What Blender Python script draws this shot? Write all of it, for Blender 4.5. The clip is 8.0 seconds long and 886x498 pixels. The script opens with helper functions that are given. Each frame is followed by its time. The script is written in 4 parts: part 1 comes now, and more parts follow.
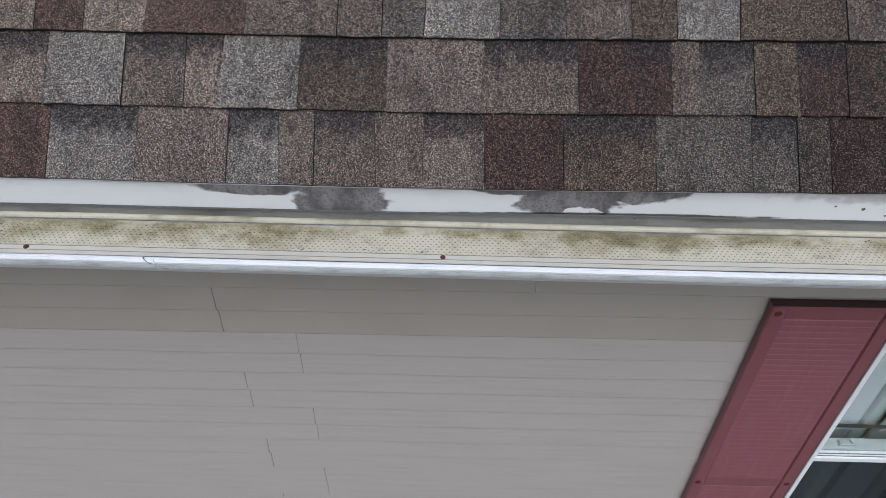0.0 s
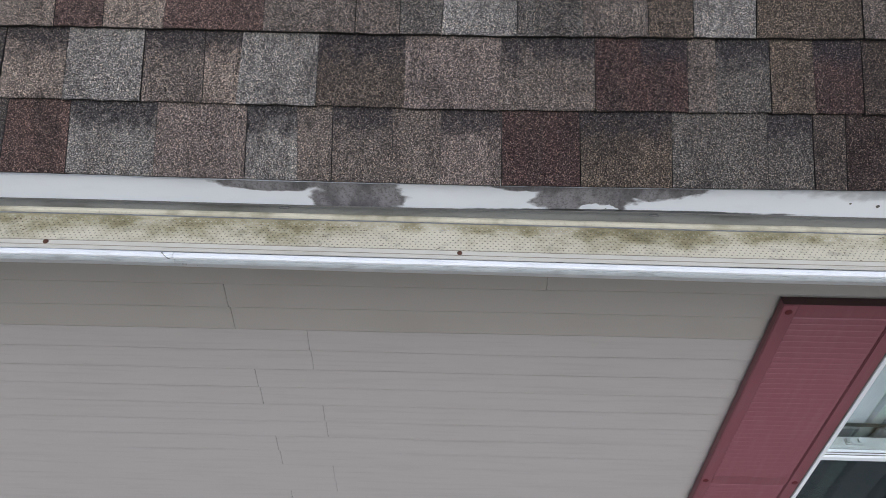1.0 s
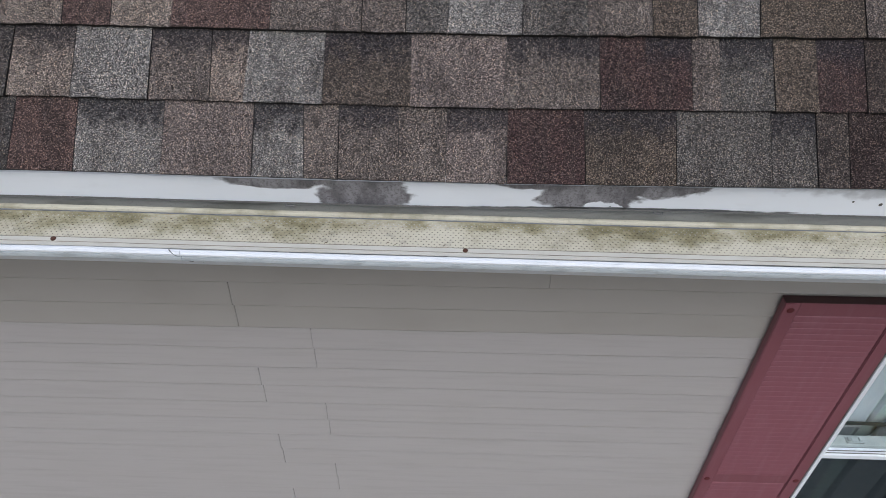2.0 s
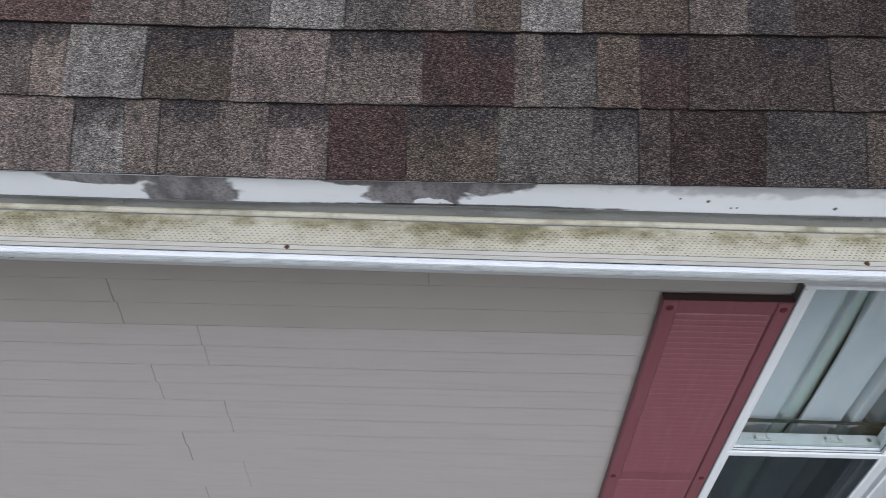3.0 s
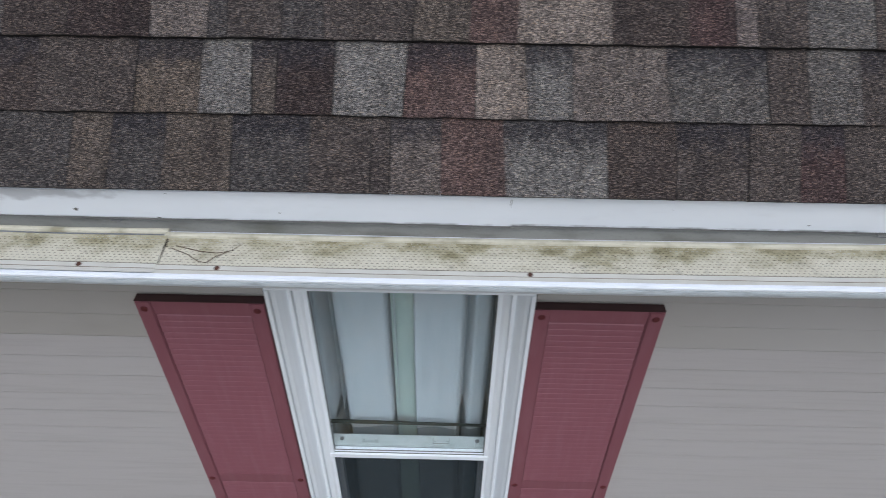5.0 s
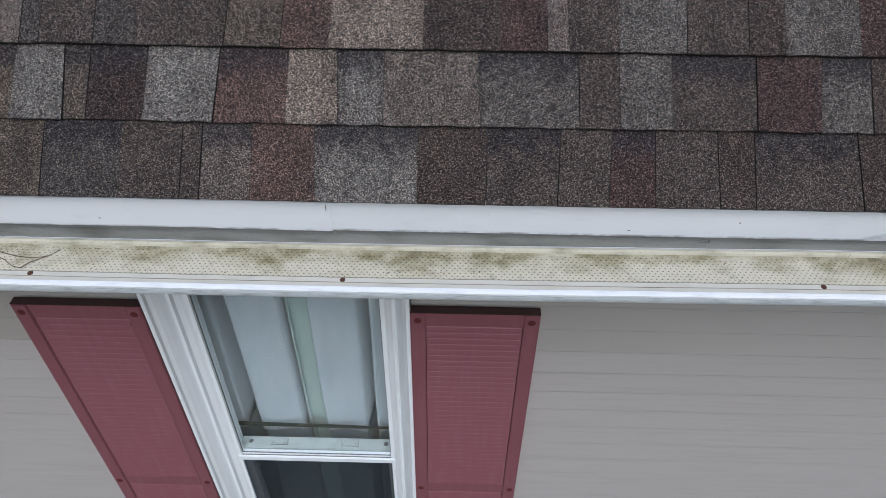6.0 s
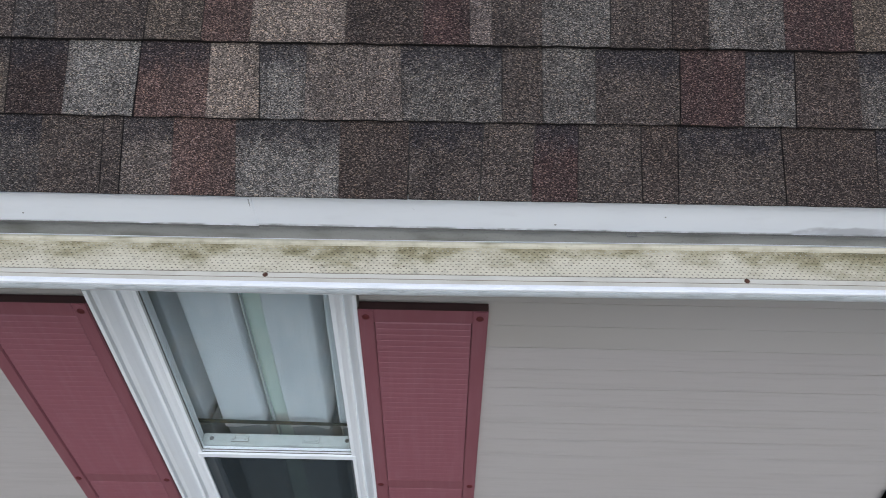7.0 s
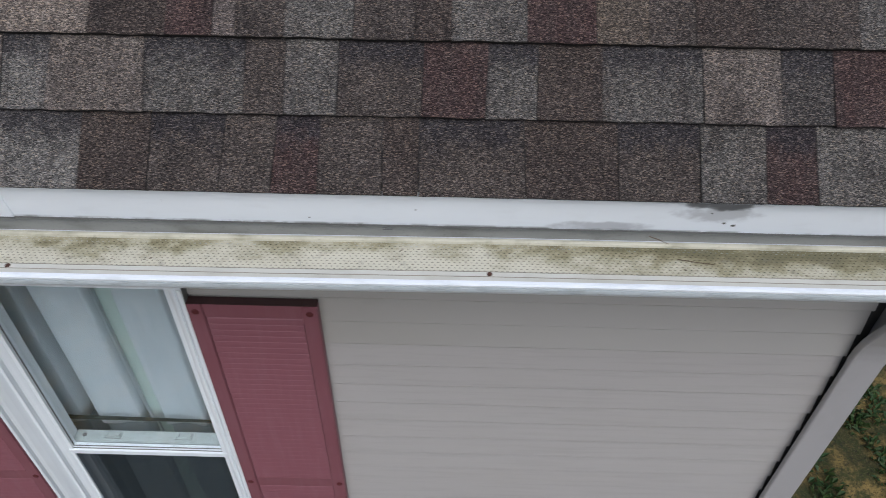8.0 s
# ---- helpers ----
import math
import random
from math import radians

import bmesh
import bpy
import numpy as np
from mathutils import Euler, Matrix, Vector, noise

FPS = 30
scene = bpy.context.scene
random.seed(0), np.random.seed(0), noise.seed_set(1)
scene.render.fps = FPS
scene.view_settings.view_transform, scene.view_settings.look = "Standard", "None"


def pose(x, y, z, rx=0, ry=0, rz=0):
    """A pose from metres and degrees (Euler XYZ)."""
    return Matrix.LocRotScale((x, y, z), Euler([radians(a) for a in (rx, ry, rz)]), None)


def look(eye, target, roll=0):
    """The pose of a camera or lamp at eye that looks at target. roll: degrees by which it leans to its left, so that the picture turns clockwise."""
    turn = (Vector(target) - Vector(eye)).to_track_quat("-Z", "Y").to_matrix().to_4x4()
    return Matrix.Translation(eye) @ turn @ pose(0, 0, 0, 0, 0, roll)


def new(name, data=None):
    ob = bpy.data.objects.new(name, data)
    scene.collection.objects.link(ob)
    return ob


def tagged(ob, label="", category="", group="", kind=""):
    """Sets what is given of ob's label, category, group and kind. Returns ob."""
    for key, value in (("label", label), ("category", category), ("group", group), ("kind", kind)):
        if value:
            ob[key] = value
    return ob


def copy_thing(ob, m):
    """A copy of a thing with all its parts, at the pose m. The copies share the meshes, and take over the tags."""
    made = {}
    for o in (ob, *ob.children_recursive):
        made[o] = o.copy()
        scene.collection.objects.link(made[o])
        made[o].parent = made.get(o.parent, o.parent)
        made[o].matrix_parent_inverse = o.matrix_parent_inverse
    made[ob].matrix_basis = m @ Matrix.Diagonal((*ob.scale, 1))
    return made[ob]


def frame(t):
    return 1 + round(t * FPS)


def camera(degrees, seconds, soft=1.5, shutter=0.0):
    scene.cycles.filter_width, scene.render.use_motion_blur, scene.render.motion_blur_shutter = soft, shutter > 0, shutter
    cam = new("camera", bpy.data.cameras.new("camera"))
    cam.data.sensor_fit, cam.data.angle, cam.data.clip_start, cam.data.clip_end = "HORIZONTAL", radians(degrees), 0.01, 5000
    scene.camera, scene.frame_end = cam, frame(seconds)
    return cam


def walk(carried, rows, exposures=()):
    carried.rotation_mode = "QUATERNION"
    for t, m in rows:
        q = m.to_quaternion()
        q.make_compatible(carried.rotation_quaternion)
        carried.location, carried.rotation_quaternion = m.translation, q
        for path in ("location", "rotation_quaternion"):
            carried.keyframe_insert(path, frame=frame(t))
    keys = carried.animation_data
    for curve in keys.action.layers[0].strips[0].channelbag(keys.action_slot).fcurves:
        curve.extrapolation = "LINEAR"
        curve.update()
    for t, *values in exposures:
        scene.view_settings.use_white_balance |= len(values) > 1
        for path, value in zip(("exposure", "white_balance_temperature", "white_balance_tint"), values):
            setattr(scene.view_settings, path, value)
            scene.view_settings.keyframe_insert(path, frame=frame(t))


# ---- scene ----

# ---- camera and walk ----
cam = camera(65.5, 8.0, soft=0.72, shutter=0.22)
PATH = [
    (0.0, (-0.915, -1.433, 3.942), (-0.962, 0.051, 2.603), -0.3),
    (0.5, (-0.925, -1.432, 3.941), (-0.972, 0.053, 2.602), -0.3),
    (1.0, (-0.947, -1.447, 3.940), (-0.996, 0.039, 2.603), -0.2),
    (1.2, (-0.952, -1.450, 3.940), (-1.002, 0.036, 2.604), -0.2),
    (1.75, (-0.970, -1.455, 3.941), (-1.017, 0.031, 2.604), -0.1),
    (2.3, (-0.914, -1.457, 3.942), (-0.957, 0.029, 2.604), 0.0),
    (2.5, (-0.856, -1.456, 3.937), (-0.893, 0.028, 2.597), 0.1),
    (3.0, (-0.617, -1.440, 3.934), (-0.648, 0.041, 2.591), 0.4),
    (3.5, (-0.286, -1.430, 3.935), (-0.310, 0.054, 2.594), 0.6),
    (4.0, (0.104, -1.415, 3.940), (0.081, 0.069, 2.600), 0.6),
    (4.5, (0.515, -1.405, 3.935), (0.501, 0.081, 2.597), 0.8),
    (5.0, (0.917, -1.401, 3.937), (0.902, 0.085, 2.598), 0.8),
    (5.2, (1.056, -1.399, 3.941), (1.038, 0.087, 2.602), 0.7),
    (5.5, (1.191, -1.394, 3.944), (1.172, 0.092, 2.605), 0.7),
    (5.85, (1.270, -1.388, 3.946), (1.249, 0.098, 2.607), 0.65),
    (6.3, (1.315, -1.383, 3.948), (1.293, 0.102, 2.609), 0.6),
    (6.5, (1.335, -1.382, 3.948), (1.314, 0.101, 2.607), 0.7),
    (7.0, (1.429, -1.384, 3.939), (1.417, 0.098, 2.597), 0.8),
    (7.5, (1.644, -1.392, 3.933), (1.635, 0.091, 2.592), 1.0),
    (8.0, (1.923, -1.383, 3.927), (1.912, 0.103, 2.589), 1.1),
]
walk(cam, [(t, look(eye, target, roll)) for t, eye, target, roll in PATH], [(0.0, -0.36, 5880, 10), (2.5, -0.37, 5830, 10), (5.0, -0.34, 5690, 9), (8.0, -0.34, 5810, 9)])

# ---- world and sun: bright overcast, brightest high in front of the wall ----
SUN_EL, SUN_AZ = radians(53), radians(174)
world = bpy.data.worlds.new("sky")
scene.world = world
world.use_nodes = True
wn = world.node_tree.nodes
sky = wn.new("ShaderNodeTexSky")
sky.sky_type, sky.sun_disc = "NISHITA", False
sky.sun_elevation, sky.sun_rotation = SUN_EL, SUN_AZ
sky.air_density, sky.dust_density, sky.ozone_density = 0.8, 5.0, 1.0
wn["Background"].inputs["Strength"].default_value = 0.11
world.node_tree.links.new(sky.outputs["Color"], wn["Background"].inputs["Color"])
sun = new("sun", bpy.data.lights.new("sun", "SUN"))
sun.data.energy, sun.data.angle, sun.data.color = 1.9, radians(42), (1.0, 0.985, 0.965)
sun.matrix_world = look((10 * math.cos(SUN_EL) * math.sin(SUN_AZ), 10 * math.cos(SUN_EL) * math.cos(SUN_AZ), 10 * math.sin(SUN_EL)), (0, 0, 0))


# ---- node helpers ----
class Mat:
    """A node material with short ways to wire it."""

    def __init__(self, name, rough=0.6, metal=0.0):
        self.m = bpy.data.materials.new(name)
        self.m.use_nodes = True
        self.t = self.m.node_tree
        self.b = self.t.nodes["Principled BSDF"]
        self.b.inputs["Roughness"].default_value = rough
        self.b.inputs["Metallic"].default_value = metal

    def n(self, kind, **given):
        node = self.t.nodes.new(kind)
        for k, v in given.items():
            node.inputs[k.replace("_", " ")].default_value = v
        return node

    def link(self, a, b):
        self.t.links.new(a, b)

    def put(self, value, socket):
        if isinstance(value, bpy.types.NodeSocket):
            self.link(value, socket)
        else:
            socket.default_value = value

    def math(self, op, a, b=0.0, clamp=False):
        node = self.t.nodes.new("ShaderNodeMath")
        node.operation, node.use_clamp = op, clamp
        self.put(a, node.inputs[0])
        self.put(b, node.inputs[1])
        return node.outputs[0]

    def mix(self, f, a, b, how="MIX"):
        node = self.t.nodes.new("ShaderNodeMix")
        node.data_type, node.blend_type = "RGBA", how
        self.put(f, node.inputs[0])
        self.put(a if isinstance(a, bpy.types.NodeSocket) else (*a, 1), node.inputs[6])
        self.put(b if isinstance(b, bpy.types.NodeSocket) else (*b, 1), node.inputs[7])
        return node.outputs[2]

    def ramp(self, f, a, b):
        """0 below a, 1 above b, smooth between."""
        node = self.t.nodes.new("ShaderNodeMapRange")
        node.interpolation_type = "SMOOTHSTEP"
        node.inputs[1].default_value, node.inputs[2].default_value = a, b
        self.put(f, node.inputs[0])
        return node.outputs[0]

    def place(self, sx=1.0, sy=1.0, sz=1.0):
        g = self.n("ShaderNodeNewGeometry")
        mp = self.n("ShaderNodeMapping")
        mp.inputs["Scale"].default_value = (sx, sy, sz)
        self.link(g.outputs["Position"], mp.inputs["Vector"])
        return mp.outputs["Vector"]

    def noise(self, vec, scale, detail=3.0, rough=0.55):
        node = self.n("ShaderNodeTexNoise", Scale=scale, Detail=detail, Roughness=rough)
        self.link(vec, node.inputs["Vector"])
        return node.outputs["Fac"]

    def axis(self, i):
        g = self.n("ShaderNodeNewGeometry")
        s = self.n("ShaderNodeSeparateXYZ")
        self.link(g.outputs["Position"], s.inputs[0])
        return s.outputs[i]

    def color(self, c):
        self.put(c if isinstance(c, bpy.types.NodeSocket) else (*c, 1), self.b.inputs["Base Color"])

    def bump(self, h, strength=0.3, distance=0.001):
        node = self.n("ShaderNodeBump", Strength=strength, Distance=distance)
        self.link(h, node.inputs["Height"])
        self.link(node.outputs[0], self.b.inputs["Normal"])


def painted(name, base, dirt, rough=0.45, amount=0.35, stretch=(1, 1, 1), scale=9.0, grain=0.15):
    """A painted or moulded surface with faint dirt at two scales."""
    k = Mat(name, rough)
    big = k.ramp(k.noise(k.place(*stretch), scale, 4), 0.45, 0.75)
    fine = k.noise(k.place(), 160, 3)
    c = k.mix(k.math("MULTIPLY", big, amount), base, dirt)
    c = k.mix(k.math("MULTIPLY", k.ramp(fine, 0.55, 0.8), amount * 0.5), c, dirt)
    k.color(c)
    k.bump(fine, grain, 0.0006)
    return k.m


# ---- shingle granules ----
GRANULES = {
    "g": (0.240, 0.231, 0.217), "n": (0.156, 0.134, 0.119), "c": (0.100, 0.083, 0.069), "t": (0.225, 0.190, 0.162),
    "k": (0.196, 0.165, 0.150), "r": (0.068, 0.042, 0.040), "d": (0.042, 0.029, 0.027), 
    "w": (0.172, 0.164, 0.153), "h": (0.126, 0.118, 0.109), "s": (0.072, 0.066, 0.063), "m": (0.078, 0.065, 0.058), "b": (0.063, 0.049, 0.043), "u": (0.112, 0.091, 0.072), "e": (0.112, 0.074, 0.066),
}


def granule(name, base, band=False, island=False):
    """Mineral granules: small dark and light grains over a patchy tone; band: the dark granule band printed at the head of a low tab."""
    k = Mat(name, 0.92)
    k.b.inputs["Specular IOR Level"].default_value = 0.25
    where = k.place()
    if island:
        rnd = k.n("ShaderNodeNewGeometry").outputs["Random Per Island"]
        tone = k.n("ShaderNodeValToRGB")
        tone.color_ramp.interpolation = "CONSTANT"
        cols = list(GRANULES.values())
        for i, c in enumerate(cols):
            e = tone.color_ramp.elements[i] if i < 2 else tone.color_ramp.elements.new(i / len(cols))
            e.position, e.color = i / len(cols), (*c, 1)
        k.link(rnd, tone.inputs[0])
        tone = tone.outputs[0]
    else:
        rnd = k.n("ShaderNodeObjectInfo").outputs["Random"]
        tone = k.mix(0.0, base, base)
    # tone drifts within a tab in streaks that run up the slope
    streak = k.ramp(k.noise(k.place(26, 4, 4), 1.0, 5, 0.68), 0.38, 0.66)
    tone = k.mix(k.math("MULTIPLY", streak, 0.42), tone, (0.058, 0.048, 0.045))
    patch = k.ramp(k.noise(where, 13, 3), 0.42, 0.72)
    worn = k.n("ShaderNodeVectorMath")
    worn.operation = "MULTIPLY_ADD"
    k.link(tone, worn.inputs[0])
    worn.inputs[1].default_value = (1.30, 1.30, 1.30)
    worn.inputs[2].default_value = (0.022, 0.020, 0.018)
    tone = k.mix(k.math("MULTIPLY", patch, 0.40), tone, worn.outputs[0])
    stain = k.ramp(k.noise(k.place(1.0, 0.55, 0.55), 11, 4, 0.6), 0.53, 0.70)
    tone = k.mix(k.math("MULTIPLY", stain, 0.48), tone, (0.030, 0.025, 0.024))
    bright = k.math("ADD", 0.99, k.math("MULTIPLY", rnd, 0.22))
    tone = k.mix(bright, (0, 0, 0), tone)
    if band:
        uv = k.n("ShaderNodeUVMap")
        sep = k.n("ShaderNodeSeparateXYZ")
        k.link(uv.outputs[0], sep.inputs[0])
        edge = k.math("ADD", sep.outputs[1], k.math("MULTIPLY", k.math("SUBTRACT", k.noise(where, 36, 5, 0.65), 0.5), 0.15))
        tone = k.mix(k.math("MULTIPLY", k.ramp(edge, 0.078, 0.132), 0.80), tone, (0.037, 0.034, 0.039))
    # single grains: a fine mild mix, dark pits, and sparse pale chips
    vor = k.n("ShaderNodeTexVoronoi", Scale=720.0)
    k.link(where, vor.inputs["Vector"])
    sep = k.n("ShaderNodeSeparateColor")
    k.link(vor.outputs["Color"], sep.inputs[0])
    grain = k.math("ADD", 0.26, k.math("MULTIPLY", k.math("POWER", sep.outputs[0], 2.0), 1.75))
    grain = k.math("MULTIPLY", grain, k.math("SUBTRACT", 1.0, k.math("MULTIPLY", k.ramp(sep.outputs[1], 0.26, 0.16), 0.75)))
    clump = k.noise(where, 80, 3, 0.6)
    grain = k.math("MULTIPLY", grain, k.math("ADD", 0.60, k.math("MULTIPLY", clump, 0.75)))
    scaled = k.n("ShaderNodeVectorMath")
    scaled.operation = "SCALE"
    k.link(tone, scaled.inputs[0])
    k.link(grain, scaled.inputs["Scale"])
    chip = k.n("ShaderNodeTexVoronoi", Scale=430.0)
    k.link(where, chip.inputs["Vector"])
    csep = k.n("ShaderNodeSeparateColor")
    k.link(chip.outputs["Color"], csep.inputs[0])
    pale = k.math("MULTIPLY", k.ramp(csep.outputs[0], 0.60, 0.78), k.ramp(chip.outputs["Distance"], 0.50, 0.36))
    pale_tone = k.n("ShaderNodeVectorMath")
    pale_tone.operation = "MULTIPLY_ADD"
    k.link(tone, pale_tone.inputs[0])
    pale_tone.inputs[1].default_value = (2.7, 2.6, 2.5)
    pale_tone.inputs[2].default_value = (0.110, 0.100, 0.088)
    tint = k.mix(csep.outputs[1], (1.12, 1.0, 0.82), (0.92, 0.99, 1.06))
    pale_mix = k.mix(1.0, pale_tone.outputs[0], tint, "MULTIPLY")
    c = k.mix(k.math("MULTIPLY", pale, 0.92), scaled.outputs[0], pale_mix)
    k.color(c)
    k.bump(vor.outputs["Distance"], 0.8, 0.002)
    return k.m


SHINGLE = {}
for key, base in GRANULES.items():
    SHINGLE[key] = granule("granules_" + key, base)
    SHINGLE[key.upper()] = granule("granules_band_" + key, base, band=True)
ASPHALT = painted("black_asphalt_edge", (0.016, 0.015, 0.015), (0.035, 0.032, 0.030), 0.9, 0.6, (1, 1, 1), 60)
SHINGLE_REST = granule("granules_mixed", (0, 0, 0), island=True)

# ---- other materials ----
SIDING = Mat("vinyl_siding", 0.5)
_grain = SIDING.noise(SIDING.place(3, 60, 60), 6, 4)
_blot = SIDING.ramp(SIDING.noise(SIDING.place(1, 1, 2.2), 2.6, 4), 0.4, 0.75)
_c = SIDING.mix(SIDING.math("MULTIPLY", _blot, 0.35), (0.430, 0.412, 0.396), (0.406, 0.384, 0.361))
_c = SIDING.mix(SIDING.math("MULTIPLY", SIDING.ramp(_grain, 0.5, 0.8), 0.18), _c, (0.338, 0.316, 0.299))
_streak = SIDING.noise(SIDING.place(0.7, 1, 13), 4, 5, 0.6)
_c = SIDING.mix(SIDING.math("MULTIPLY", SIDING.ramp(_streak, 0.44, 0.72), 0.36), _c, (0.342, 0.320, 0.304))
SIDING.color(_c)
SIDING.bump(_grain, 0.12, 0.0008)
SIDING = SIDING.m
# Courses under the eave: its shade put into a browner colour, lighter rightward.
SIDING_UPPER = Mat("eave_shade_siding", 0.5)
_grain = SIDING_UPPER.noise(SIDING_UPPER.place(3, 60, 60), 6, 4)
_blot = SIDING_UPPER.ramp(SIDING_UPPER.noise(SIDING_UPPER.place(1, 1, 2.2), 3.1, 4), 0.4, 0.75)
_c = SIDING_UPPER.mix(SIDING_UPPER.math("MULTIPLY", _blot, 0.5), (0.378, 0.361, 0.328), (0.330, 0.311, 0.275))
_lighter_right = SIDING_UPPER.math("MULTIPLY", SIDING_UPPER.ramp(SIDING_UPPER.axis(0), 1.1, 2.4), 0.75)
SIDING_UPPER.color(SIDING_UPPER.mix(_lighter_right, _c, (0.446, 0.434, 0.414)))
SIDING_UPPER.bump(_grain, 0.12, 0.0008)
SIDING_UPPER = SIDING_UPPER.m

ALU_WHITE = painted("white_aluminium", (0.78, 0.81, 0.85), (0.45, 0.45, 0.43), 0.38, 0.22, (2, 6, 6), 5)
VINYL_WHITE = painted("white_vinyl", (0.86, 0.905, 0.93), (0.60, 0.59, 0.54), 0.4, 0.16, (6, 6, 1.2), 3)
# White vinyl seen behind the glass, its shade put into a grey-green.
VINYL_SHADED = painted("shaded_grey_vinyl", (0.50, 0.55, 0.54), (0.32, 0.35, 0.33), 0.45, 0.5, (3, 3, 3), 8)
FASCIA_PAINT = painted("grey_fascia_paint", (0.40, 0.405, 0.37), (0.14, 0.14, 0.11), 0.6, 0.7, (1, 3, 3), 5)
SPOUT_PAINT = painted("grey_downspout_paint", (0.40, 0.39, 0.39), (0.32, 0.31, 0.30), 0.45, 0.3)
SHUTTER = Mat("maroon_vinyl", 0.48)
_f = SHUTTER.noise(SHUTTER.place(18, 18, 2), 3, 4)
_g = SHUTTER.noise(SHUTTER.place(60, 60, 4), 8, 3)
SHUTTER.color(SHUTTER.mix(SHUTTER.math("MULTIPLY", SHUTTER.ramp(_f, 0.4, 0.75), 0.35), (0.222, 0.082, 0.101), (0.268, 0.124, 0.150)))
SHUTTER.bump(_g, 0.15, 0.0008)
SHUTTER = SHUTTER.m
# Shutter tops: maroon with the shade under the soffit painted in.
SHUTTER_TOP_SHADE = painted("shaded_maroon_top", (0.034, 0.014, 0.014), (0.05, 0.025, 0.02), 0.6, 0.4)
SCREW_CAP = painted("dark_red_screw_cap", (0.105, 0.018, 0.022), (0.06, 0.02, 0.02), 0.5, 0.3)
RUST = painted("rusty_screw", (0.085, 0.035, 0.020), (0.03, 0.02, 0.015), 0.8, 0.6, (1, 1, 1), 90)
CLIP_METAL = painted("dull_clip_metal", (0.17, 0.17, 0.17), (0.06, 0.06, 0.06), 0.4, 0.5, (1, 1, 1), 60)
# Dark grey for thin edge lines, the drip edge's hem and mud flecks.
DARK_EDGE = painted("dark_edge_and_grime", (0.13, 0.13, 0.12), (0.05, 0.05, 0.045), 0.6, 0.6, (1, 1, 1), 25)
# Near-black brown for the added gutter sheet and the lap's shadow wedge.
SHADE_BROWN = painted("dark_shade_brown", (0.028, 0.022, 0.016), (0.06, 0.045, 0.03), 0.95, 0.6, (1, 1, 1), 50)
GUTTER_PAINT = painted("dirty_white_aluminium", (0.86, 0.90, 0.93), (0.50, 0.53, 0.54), 0.34, 0.30, (2.2, 8, 8), 8)
# Lip's lower face: greyed for its weaker light, with real grey smudges.
GUTTER_SKIRT = painted("shaded_streaked_aluminium", (0.66, 0.72, 0.75), (0.33, 0.36, 0.37), 0.45, 0.65, (3.0, 9, 9), 7)
TWIG = painted("dry_twig", (0.14, 0.10, 0.065), (0.03, 0.02, 0.015), 0.9, 0.5, (1, 1, 1), 60)
DARK_GAP = painted("dark_sealant", (0.03, 0.03, 0.03), (0.015, 0.015, 0.015), 0.8, 0.4)
PLASTER = painted("interior_plaster", (0.22, 0.24, 0.27), (0.16, 0.18, 0.21), 0.8, 0.3)
SOFFIT = painted("soffit_vinyl", (0.55, 0.53, 0.50), (0.42, 0.40, 0.37), 0.55, 0.3)
ROD = painted("dull_green_metal", (0.022, 0.028, 0.024), (0.04, 0.05, 0.04), 0.4, 0.4)
DECK = painted("roof_felt", (0.04, 0.04, 0.04), (0.02, 0.02, 0.02), 0.9, 0.4)


